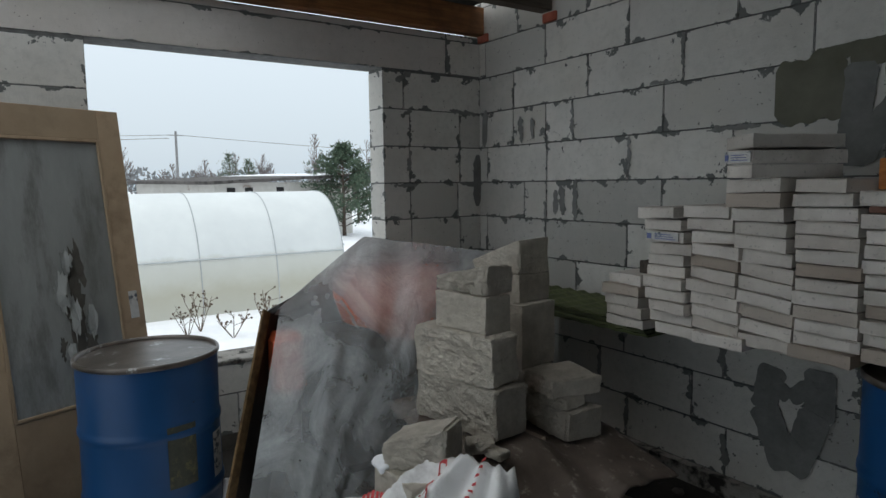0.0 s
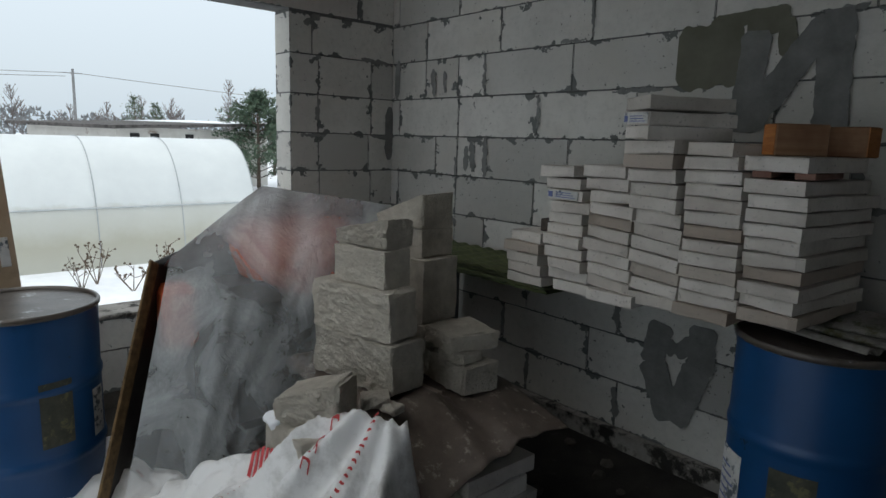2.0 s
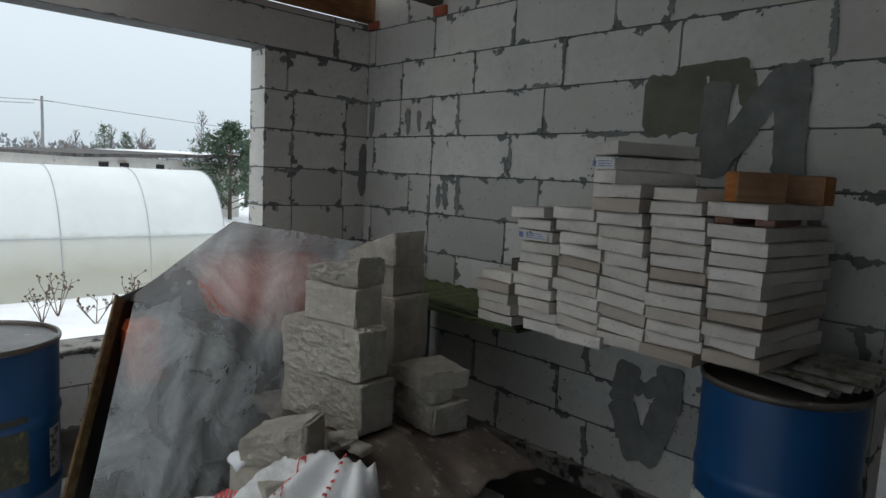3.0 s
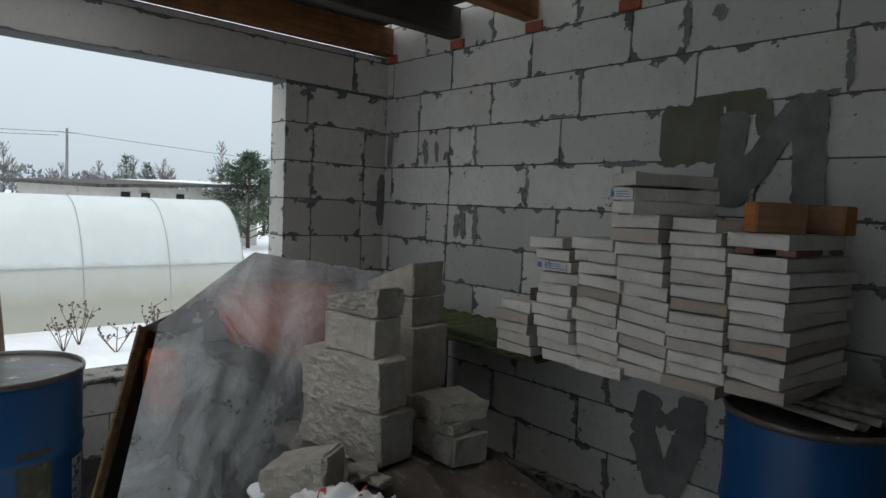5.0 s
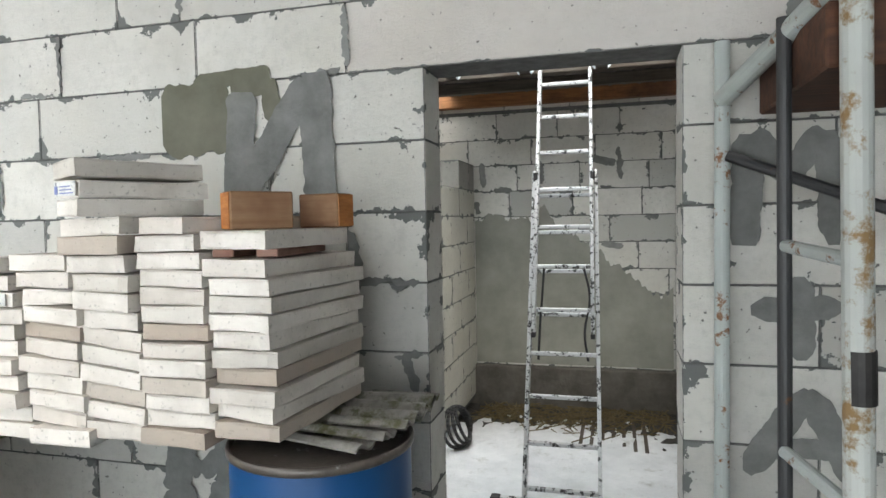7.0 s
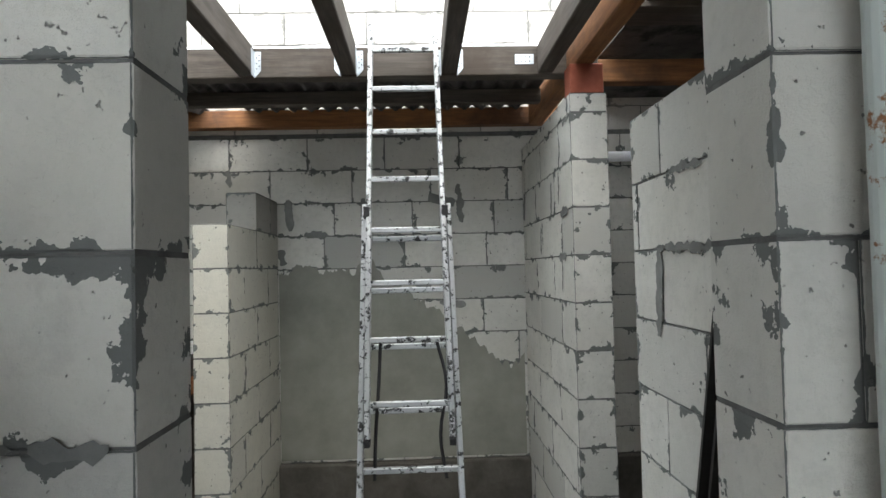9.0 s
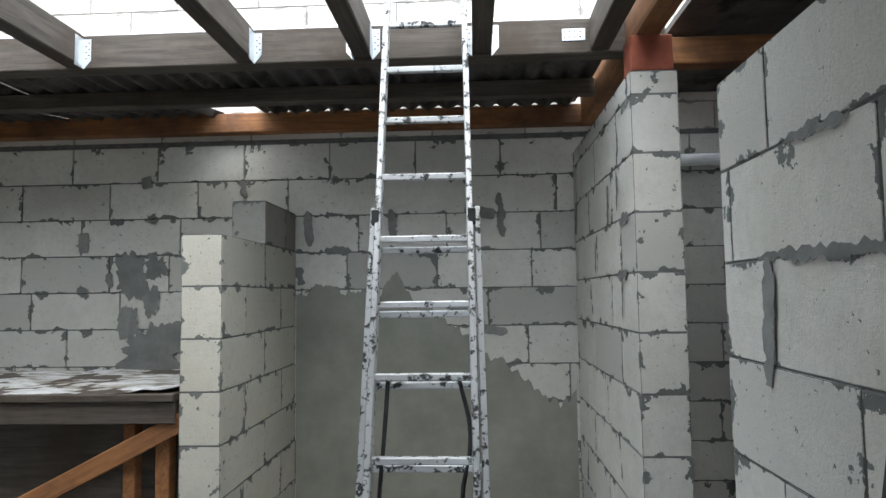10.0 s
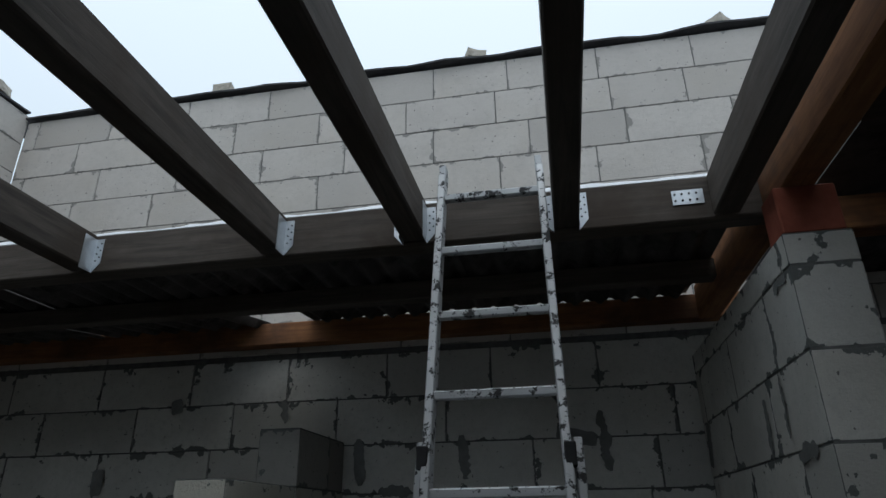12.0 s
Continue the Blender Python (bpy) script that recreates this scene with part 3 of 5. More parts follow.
# joists and cover over the porch
for x in (-0.33, 0.37, 1.01, 1.63, 2.39, 2.99, 3.7, 4.4, 5.1, 5.8, 6.5):
    beam("joist", (x, -5.2, 2.64 if x > 0 else 2.628), (x, -0.03, 2.64 if x > 0 else 2.628), 0.1, 0.19, WOOD_ORANGE if x in (-0.33, 1.01) else WOOD_DARK, "brown treated timber joist over the porch", "joist", "joists over the porch")
    pad = part("pad", box((x - 0.06, -0.02, 2.585), (x + 0.06, 0.09, 2.642), 0.004), RED_PAD)
    tagged(pad, "reddish brown treated wooden pad under a joist end", "pad", "pads under the joists")
# beyond the view the cover is added, sized to block sky light
for x0, x1, y0, y1 in ((X_OUT - 0.2, 2.0, -1.85, -0.09), (2.0, EAST, -5.3, -0.11)):
    ob = part("ceiling", box((x0, y0, 2.832), (x1, y1, 2.86)), SLATE)
    tagged(ob, "dark sheets over the porch joists, extended unseen to block sky light", "ceiling", kind="structure")
for k, y in enumerate((-0.26, -0.14)):
    beam("board", (-0.5, y, 2.834 + 0.002 * k), (0.72, y, 2.834), 0.1, 0.025, WOOD_ORANGE_X, "loose yellow-brown board lying across the joists", "board", "loose boards on the joists")
# unseen cover, added so that less sky reaches the back wall
tagged(part("ceiling_far", box((X_OUT, 0.2, 2.80), (EAST, 1.33, 2.83)), SLATE), "unseen dark sheets added to cut the light in the roofless room", "ceiling", kind="structure")
tagged(part("ceiling_side", box((4.42, 1.25, 2.85), (EAST, Y_BACK, 2.88)), SLATE), "dark boards over the side room", "ceiling", kind="structure")

# deck between the trimmer and the back wall
tagged(part("ledger_beam", box((X_OUT, Y_BACK - 0.10, 2.635), (4.40, Y_BACK - 0.005, 2.765), 0.005), WOOD_ORANGE_X), "orange-brown treated timber along the back wall", "beam")
tagged(part("cross_beam", box((X_OUT, 3.36, 2.655), (4.11, 3.44, 2.745), 0.005), WOOD_DARK_X), "dark timber under the slate deck", "beam")
tagged(part("side_beam", box((4.12, 0.24, 2.62), (4.22, 3.9, 2.80), 0.006), WOOD_ORANGE), "orange-brown treated timber on the block pier", "beam")
tagged(part("pier_pad", box((4.09, 2.47, 2.462), (4.27, 2.60, 2.62), 0.005), RED_PAD), "red-brown wooden pad on top of the block pier", "pad")
tagged(part("far_beam", box((4.23, 2.95, 2.66), (EAST, 3.05, 2.80), 0.006), WOOD_ORANGE_X), "orange-brown timber over the side room", "beam")
tagged(part("far_board", box((4.23, 2.2, 2.81), (EAST, 2.45, 2.84), 0.004), WOOD_DARK_X), "dark plank over the side room", "board")
tagged(part("pipe", tube((4.3, Y_BACK - 0.06, 2.38), (EAST, Y_BACK - 0.06, 2.38), 0.04, 16), SNOW), "white plastic pipe along the back wall", "pipe")


def slate(x0, x1, y0, y1, z0, z1, mat, label, m=None, period=0.115, amp=0.018, group="corrugated sheets", thick=0.007):
    """A corrugated sheet whose waves run along y (or x), from height z0 at y0 to z1 at y1."""
    bm = bmesh.new()
    nx = max(12, int((x1 - x0) / period * 10))
    rows = []
    for j in range(2):
        row = []
        for i in range(nx + 1):
            x = x0 + (x1 - x0) * i / nx
            y = (y0, y1)[j] + 0.004 * noise.noise(Vector((x * 20, j * 9, 2)))
            row.append(bm.verts.new((x, y, (z0, z1)[j] + amp * math.sin(2 * math.pi * (x - x0) / period))))
        rows.append(row)
    for i in range(nx):
        bm.faces.new((rows[0][i], rows[0][i + 1], rows[1][i + 1], rows[1][i]))
    thicken(bm, (0, 0, -thick))
    ob = part("corrugated_sheet", bm, mat, smooth=False, m=m)
    return tagged(ob, label, "roof sheet", group)


for x0, x1 in ((X_OUT + 0.01, 0.66), (0.65, 1.70), (2.0, 3.03), (3.02, 4.10)):
    slate(x0, x1, 3.455, Y_BACK - 0.01, 2.705 if x0 < 1 else 2.745, 2.785, SLATE, "old dark corrugated slate sheet laid on the beams", period=0.13, amp=0.027)
for x0, x1 in ((X_OUT + 0.01, 0.75), (0.74, 1.9), (1.89, 3.0), (2.99, 4.10)):
    slate(x0, x1, 2.78, 3.62, 2.765, 2.772, SLATE, "old dark corrugated slate sheet laid on the beams")

# top of the upper walls: felt and stones
for k, (lo, hi) in enumerate((((X_OUT - 0.32, Y_BACK - 0.02, 4.552), (EAST, Y_BACK + 0.22, 4.566)), ((X_OUT - 0.32, 1.4, 4.602), (X_OUT - 0.08, Y_BACK - 0.02, 4.616)))):
    bm = box(lo, hi)
    bmesh.ops.subdivide_edges(bm, edges=[e for e in bm.edges if e.calc_length() > 1], cuts=60, use_grid_fill=True)
    for v in bm.verts:
        v.co.z += 0.018 * noise.noise(Vector((v.co.x * 2.3, v.co.y * 2.3, k))) + 0.01
        if v.co.y < Y_BACK + 0.1 and k == 0:
            v.co.y -= 0.02 + 0.03 * noise.noise(Vector((v.co.x * 3, 7, 0)))
    tagged(part("roofing_felt", bm, FELT), "strip of black roofing felt on top of the wall", "roofing felt")
for k, (x, y, z) in enumerate(((1.14, 4.06, 4.585), (3.0, 4.06, 4.585), (4.6, 4.06, 4.585), (-0.52, 3.3, 4.635), (-0.52, 3.75, 4.635))):
    ob = part("stone", rough_block((-0.07, -0.06, 0), (0.07, 0.06, 0.07), 20 + k, 0.012, 3, 0.01), BROKEN, m=pose(x, y, z, 0, 0, 25 * k))
    tagged(ob, "piece of grey broken block holding down the felt", "stone", "stones on the parapet")

# ---- glue marks smeared on the walls ----


def smear(name, wall, strokes, y, mat, label, seed=0):
    """Flat trowelled strokes on a wall face: each stroke is (x0, z0, x1, z1, width)."""
    bm = bmesh.new()
    for k, (x0, z0, x1, z1, w) in enumerate(strokes):
        d = Vector((x1 - x0, z1 - z0))
        length = d.length
        d.normalize()
        nrm = Vector((-d.y, d.x))
        n = max(10, int(length / 0.010))
        left, right = [], []
        off = y - 0.0012 * (k + 1)
        big = 0.55 if w < 0.06 else 0.18
        for i in range(n + 1):
            p = Vector((x0, z0)) + d * length * i / n
            e = min(1.0, 0.35 + 4.0 * min(i, n - i) / n) if w < 0.09 and length > 3 * w else min(1.0, 0.7 + 4.0 * min(i, n - i) / n)
            wa = w / 2 * e * (1 + big * noise.noise(Vector((i * 0.19, seed * 3.7 + k, 0)))) + 0.0255 * big * noise.noise(Vector((i * 0.63, seed * 1.9, k + 0.5)))
            wb = w / 2 * e * (1 + big * noise.noise(Vector((i * 0.19, seed * 3.7 + k, 5.3)))) + 0.0255 * big * noise.noise(Vector((i * 0.63, seed * 1.9, k + 9.5)))
            a, b = p + nrm * wa, p - nrm * wb
            left.append(bm.verts.new((a.x, off, a.y)))
            right.append(bm.verts.new((b.x, off, b.y)))
        for i in range(n):
            bm.faces.new((left[i], left[i + 1], right[i + 1], right[i]))
    thicken(bm, (0, 0.0009, 0))
    ob = part(name, bm, mat, wall, label)
    return ob


F = -0.004
smear("glue_square", wall_main, [(1.84, 1.955, 2.14, 1.955, 0.27), (1.99, 2.09, 2.20, 2.10, 0.06), (2.15, 2.07, 2.32, 2.08, 0.11), (2.31, 2.08, 2.33, 1.93, 0.07)], F, GLUE_BROWN, "brownish trowelled glue patch", 3)
smear("glue_letter", wall_main, [(2.20, 2.04, 2.17, 1.62, 0.13), (2.19, 1.64, 2.47, 2.06, 0.115), (2.50, 2.09, 2.515, 1.62, 0.125)], F - 0.0062, GLUE, "grey letter-like stroke of trowelled glue", 5)
smear("glue_heart", wall_main, [(1.885, 0.70, 1.845, 0.48, 0.13), (1.85, 0.50, 1.965, 0.22, 0.15), (2.10, 0.73, 2.10, 0.50, 0.13), (2.09, 0.53, 1.99, 0.22, 0.14), (1.89, 0.63, 1.97, 0.57, 0.08), (1.97, 0.57, 2.08, 0.66, 0.08), (1.95, 0.30, 2.01, 0.38, 0.12)], F - 0.0062, GLUE, "grey heart-shaped stroke of trowelled glue", 7)
smear("glue_letter", wall_main, [(3.93, 1.45, 3.945, 1.79, 0.09), (3.95, 1.79, 4.05, 1.66, 0.08), (4.05, 1.66, 4.15, 1.79, 0.08), (4.16, 1.79, 4.175, 1.45, 0.08)], F - 0.0062, GLUE, "grey letter-like stroke of trowelled glue", 11)
smear("glue_cross", wall_main, [(3.95, 1.25, 4.20, 1.265, 0.075), (4.082, 1.355, 4.09, 1.10, 0.085)], F - 0.0062, GLUE, "grey cross-shaped stroke of trowelled glue", 13)
smear("glue_letter", wall_main, [(3.94, 0.74, 4.11, 1.01, 0.085), (4.11, 1.01, 4.25, 0.72, 0.085), (4.03, 0.83, 4.19, 0.83, 0.06)], F - 0.0062, GLUE, "grey letter-like stroke of trowelled glue", 17)
rng = random.Random(4)
# drips and blobs of glue over single joints of the main wall
drips = [(0.60, 1.58, 0.60, 1.33, 0.05), (0.48, 1.55, 0.50, 1.36, 0.07), (0.43, 1.52, 0.43, 1.36, 0.05), (0.33, 1.45, 0.335, 1.33, 0.035), (1.01, 1.82, 1.02, 1.62, 0.03), (0.57, 2.06, 0.575, 1.86, 0.03),
         (0.08, 2.02, 0.10, 1.84, 0.06), (0.20, 2.0, 0.21, 1.86, 0.05), (1.35, 2.32, 1.36, 2.13, 0.025), (1.94, 2.56, 1.94, 2.35, 0.045), (2.62, 2.32, 2.63, 2.10, 0.03), (3.19, 2.56, 3.20, 2.34, 0.04), (2.06, 2.50, 2.12, 2.47, 0.07),
         (1.5, 1.82, 1.78, 1.82, 0.03), (2.62, 1.52, 2.66, 1.36, 0.04), (2.78, 1.33, 2.88, 1.33, 0.03), (2.64, 1.33, 2.76, 1.33, 0.035), (2.83, 1.07, 2.86, 0.93, 0.05), (2.78, 1.06, 2.89, 1.07, 0.03), (4.06, 2.30, 4.07, 2.1, 0.05), (4.0, 2.08, 4.14, 2.09, 0.05),
         (0.82, 0.56, 0.82, 0.38, 0.04), (1.03, 0.30, 1.02, 0.12, 0.035), (1.44, 0.56, 1.45, 0.44, 0.03), (1.64, 0.29, 1.66, 0.13, 0.05), (1.62, 0.8, 1.63, 0.62, 0.05), (1.0, 0.8, 1.01, 0.66, 0.04), (2.50, 2.09, 2.60, 2.09, 0.03), (1.15, 2.09, 1.32, 2.09, 0.025), (0.3, 1.07, 0.36, 1.0, 0.03), (-0.3, 2.1, -0.32, 1.83, 0.08)]
for k, d in enumerate(drips):
    smear("glue_drip", wall_main, [d[:4] + (d[4] * 0.75,)], F - 0.0004 * (k % 11), GLUE, "", 30 + k)
for k, d in enumerate([(0.03, 1.78, 0.035, 1.40, 0.09), (0.60, 2.33, 0.72, 2.27, 0.05), (0.60, 2.08, 0.68, 2.03, 0.04), (0.28, 2.09, 0.02, 2.07, 0.03), (0.56, 1.56, 0.75, 1.56, 0.025), (0.2, 1.57, 0.02, 1.56, 0.04), (0.61, 1.8, 0.63, 1.66, 0.035)]):
    smear("glue_drip", wall_window, [d[:4] + (d[4] * 0.8,)], F - 0.0004 * (k % 11), GLUE, "", 80 + k)


def blot(wall, cx, cz, rx, rz, seed, off, mat, label):
    """A ragged patch of glue dabbed on a wall."""
    bm = bmesh.new()
    n = 110
    mid = bm.verts.new((cx, off, cz))
    ring = []
    for i in range(n):
        a = 2 * math.pi * i / n
        d = Vector((math.cos(a), math.sin(a), seed + 0.37))
        q = 0.95 + 0.5 * noise.noise(d * 1.4) + 0.26 * noise.noise(Vector((d.x * 4, d.y * 4, seed + 0.7))) + 0.14 * noise.noise(Vector((d.x * 11, d.y * 11, seed + 0.2)))
        ring.append(bm.verts.new((cx + rx * q * d.x, off, cz + rz * q * d.y)))
    for i in range(n):
        bm.faces.new((mid, ring[i], ring[(i + 1) % n]))
    thicken(bm, (0, 0.0009, 0))
    part("glue_patch", bm, mat, wall, label)


for k, (cx, cz, rx, rz) in enumerate(((1.05, 1.66, 0.12, 0.17), (1.24, 1.74, 0.08, 0.10), (1.21, 1.50, 0.07, 0.10), (1.24, 1.14, 0.27, 0.23), (1.05, 1.36, 0.07, 0.14))):
    blot(wall_back, cx, cz, rx, rz, 3 + 2 * k, F - 0.0085 - 0.0004 * k, GLUE, "ragged dark patch of glue")
# coat of glue over the lower part of the back wall
bm = bmesh.new()
cols = 190
top, bot = [], []
for i in range(cols + 1):
    x = 2.205 + (4.06 - 2.205) * i / cols
    z = 1.60 if x < 2.9 else 1.60 - 0.30 * min(1.0, (x - 2.9) / 0.35) if x < 3.25 else 1.30 - 0.45 * min(1, (x - 3.25) / 0.6)
    z += 0.09 * noise.noise(Vector((x * 7, 3.3, 0.4))) + 0.07 * noise.noise(Vector((x * 19, 1.3, 0.7))) + 0.04 * noise.noise(Vector((x * 47, 2.3, 0.2)))
    top.append(bm.verts.new((x, -0.004, z)))
    bot.append(bm.verts.new((x, -0.004, 0.13)))
for i in range(cols):
    bm.faces.new((bot[i], bot[i + 1], top[i + 1], top[i]))
thicken(bm, (0, 0.002, 0))
part("glue_coat", bm, GLUE_PALE, wall_back, "smooth grey coat of glue")
for k, d in enumerate([(2.22, 1.72, 2.24, 1.60, 0.05), (3.2, 1.45, 3.36, 1.43, 0.05), (3.42, 1.30, 3.62, 1.27, 0.06), (2.28, 2.10, 2.30, 1.86, 0.06), (2.40, 1.83, 2.58, 1.82, 0.05), (1.83, 2.33, 1.85, 2.20, 0.04), (1.15, 2.36, 1.17, 2.28, 0.07), (3.35, 2.10, 3.55, 2.05, 0.07), (3.58, 2.2, 3.6, 1.9, 0.05), (2.85, 2.1, 2.87, 1.88, 0.05), (0.72, 1.98, 0.73, 1.84, 0.07), (0.9, 1.7, 0.92, 1.6, 0.04)]):
    smear("glue_drip", wall_back, [d], F - 0.0004 * (k % 11) - 0.003, GLUE, "", 120 + k)
for k, d in enumerate([(2.50, 2.34, 2.62, 2.33, 0.04), (2.75, 2.1, 2.76, 1.9, 0.03), (2.55, 1.85, 2.72, 1.84, 0.06), (2.95, 2.05, 2.97, 1.85, 0.04), (2.6, 1.6, 2.78, 1.6, 0.05), (2.7, 1.58, 2.71, 1.4, 0.02), (3.9, 2.1, 3.95, 1.9, 0.1), (3.3, 1.8, 3.31, 1.62, 0.03)]):
    smear("glue_drip", wall_pier, [d[:4] + (d[4] * 0.8,)], F - 0.0004 * (k % 11), GLUE, "", 150 + k)
for k, d in enumerate([(0.75, 2.05, 0.76, 1.62, 0.05), (0.8, 1.35, 0.81, 1.15, 0.05), (1.35, 1.60, 0.5, 1.59, 0.035), (1.3, 1.60, 1.32, 1.30, 0.07), (0.95, 1.84, 1.2, 1.85, 0.03)]):
    smear("glue_drip", wall_partition, [d[:4] + (d[4] * 0.8,)], F - 0.0004 * (k % 11), GLUE, "", 170 + k)

# ---- porch: drums, door, mixer under film, pile of blocks ----


def arc_patch(r, a0, a1, z0, z1, bump_out=0.002, n=10):
    bm = bmesh.new()
    lo, hi = [], []
    for i in range(n + 1):
        a = radians(a0 + (a1 - a0) * i / n)
        q = r + bump_out
        lo.append(bm.verts.new((q * math.cos(a), q * math.sin(a), z0 + 0.004 * noise.noise(Vector((i, 1, 0))))))
        hi.append(bm.verts.new((q * math.cos(a), q * math.sin(a), z1 + 0.004 * noise.noise(Vector((i, 2, 0))))))
    for i in range(n):
        bm.faces.new((lo[i], lo[i + 1], hi[i + 1], hi[i]))
    return bm


def lathe(profile, seg=56):
    bm = bmesh.new()
    rings = [[bm.verts.new((r * math.cos(2 * math.pi * i / seg), r * math.sin(2 * math.pi * i / seg), z)) for i in range(seg)] for r, z in profile]
    for a, b in zip(rings, rings[1:]):
        for i in range(seg):
            bm.faces.new((a[i], a[(i + 1) % seg], b[(i + 1) % seg], b[i]))
    return bm


def drum(x, y, z, rz, label, wide=1.0, tall=1.0):
    d = empty("drum", x, y, z, rz, label=label, category="drum")
    fit_size = lambda profile: [(r * wide, h * tall) for r, h in profile]
    body = [(0.02, 0.004), (0.285, 0.004), (0.288, 0.012), (0.283, 0.022)]
    for k in range(1, 3):
        c = 0.29 * k
        body += [(0.282, c - 0.03), (0.284, c - 0.018), (0.2885, c - 0.008), (0.2885, c + 0.008), (0.284, c + 0.018), (0.282, c + 0.03)]
    body += [(0.282, 0.862)]
    bm = lathe(fit_size(body))
    for v in bm.verts:
        q = noise.noise(v.co * 4 + Vector((x, 0, 0)))
        v.co.x *= 1 + 0.012 * q
        v.co.y *= 1 + 0.012 * q
    part("body", bm, BLUE, d, smooth=True)
    part("rim", lathe(fit_size([(0.283, 0.860), (0.291, 0.864), (0.2925, 0.876), (0.288, 0.884), (0.280, 0.884), (0.277, 0.868)])), DRUM_LID, d, "rusty rolled rim", smooth=True)
    part("lid", lathe(fit_size([(0.002, 0.872), (0.15, 0.871), (0.26, 0.870), (0.279, 0.868)])), DRUM_LID, d, "wet rusty steel lid", smooth=True)
    return d


dl = drum(0.478, -2.467, -0.02, 0, "dented blue steel drum with a wet rusty lid under the window")
part("label", arc_patch(0.285, 2, 26, 0.36, 0.62), LABEL_OLD, dl, "scraped dark label")
part("label", arc_patch(0.285, 46, 62, 0.33, 0.53), PAPER, dl, "torn pale paper label")
WIDE, TALL = 0.90, 1.092
dr = drum(2.738, -0.506, -0.02, 0, "blue steel drum carrying slabs and slate beside the doorway", WIDE, TALL)
part("label", arc_patch(0.285 * WIDE, -150, -118, 0.30, 0.55), PAPER, dr, "white printed paper label")
for k in range(6):
    part("print_line", arc_patch(0.285 * WIDE, -146, -124 - 3 * (k % 3), 0.335 + 0.03 * k, 0.343 + 0.03 * k, 0.0035), PRINT_BLUE, dr)
part("label", arc_patch(0.285 * WIDE, -95, -64, 0.30, 0.57), LABEL_OLD, dr, "scraped dark label")

for k, (z0, z1) in enumerate(((-0.02, 0.18), (0.182, 0.38), (0.382, 0.58))):
    ob = part("block", box((0.30 + 0.01 * k, -3.62, z0), (0.655 - 0.006 * k, -3.17, z1), 0.006), AAC_DAMP)
    tagged(ob, "pale aerated block in a low stack on the floor", "block", "blocks in the low stack")
ob = part("cap_slab", rough_block((0.28, -3.64, 0.582), (0.69, -3.14, 0.62), 71, 0.004, 4, 0.01), SLAB)
tagged(ob, "thin pale slab lying on the low block stack", "slab")

# leaning door leaf
B_L, B_R = Vector((0.262, -3.049, -0.02)), Vector((-0.03, -2.33, -0.02))
lean = Vector((-0.27, -0.10, 1.98))
ux = (B_R - B_L).normalized()
uz = lean.normalized()
uy = uz.cross(ux).normalized()
DW, DH = (B_R - B_L).length, lean.length
leaf = empty("door_leaf", label="old beige door leaf with torn grey panel leaning on the wall", category="door")
leaf.matrix_basis = Matrix(((ux.x, uy.x, uz.x, B_L.x), (ux.y, uy.y, uz.y, B_L.y), (ux.z, uy.z, uz.z, B_L.z), (0, 0, 0, 1)))
for lo, hi in (((0, 0, 0), (0.115, 0.04, DH)), ((DW - 0.115, 0, 0), (DW, 0.04, DH))):
    part("stile", box(lo, hi, 0.003), DOOR_BEIGE, leaf)
part("top_rail", box((0.115, 0, DH - 0.15), (DW - 0.115, 0.04, DH), 0.003), DOOR_BEIGE, leaf)
part("bottom_panel", box((0.115, 0, 0), (DW - 0.115, 0.04, 0.56), 0.003), DOOR_BEIGE, leaf)
part("panel", box((0.115, 0.012, 0.56), (DW - 0.115, 0.03, DH - 0.15)), DOOR_FIELD, leaf, "grey hardboard panel with torn skin")
for lo, hi in (((0.115, -0.004, 0.56), (0.13, 0.01, DH - 0.15)), ((DW - 0.13, -0.004, 0.56), (DW - 0.115, 0.01, DH - 0.15)), ((0.13, -0.004, 0.56), (DW - 0.13, 0.01, 0.575)), ((0.13, -0.004, DH - 0.165), (DW - 0.13, 0.01, DH - 0.15))):
    part("bead", box(lo, hi, 0.002), DOOR_BEIGE, leaf)


def shred(cx, cz, w, h, seed, mat, y, name, curl=0.0):
    bm = bmesh.new()
    n = 34
    ring = []
    for i in range(n):
        a = 2 * math.pi * i / n
        q = 1 + 0.7 * noise.noise(Vector((math.cos(a) * 1.3, math.sin(a) * 1.3, seed + 0.4))) + 0.75 * noise.noise(Vector((math.cos(a) * 4.1, math.sin(a) * 4.1, seed)))
        ring.append(bm.verts.new((cx + w * q * math.cos(a), y - curl * max(0, math.cos(a)), cz + h * q * math.sin(a))))
    bm.faces.new(ring)
    thicken(bm, (0, 0.002, 0))
    part(name, bm, mat, leaf)


shred(0.45, 1.04, 0.038, 0.20, 2, DOOR_TORN, 0.009, "tear")
shred(0.47, 1.22, 0.026, 0.11, 4, DOOR_TORN, 0.009, "tear")
shred(0.50, 0.88, 0.035, 0.08, 6, DOOR_TORN, 0.009, "tear")
shred(0.37, 0.84, 0.02, 0.05, 9, DOOR_TORN, 0.009, "tear")
for k, (a, b, c, d) in enumerate(((0.38, 1.10, 0.030, 0.10), (0.43, 1.0, 0.022, 0.09), (0.50, 0.95, 0.024, 0.06), (0.42, 1.25, 0.018, 0.06), (0.39, 0.80, 0.022, 0.05))):
    shred(a, b, c, d, 20 + k, DOOR_FIELD, 0.002, "flap", 0.025)
part("lock_hole", tube((DW - 0.05, -0.002, 1.02), (DW - 0.05, 0.01, 1.02), 0.016, 12), HOLE, leaf)
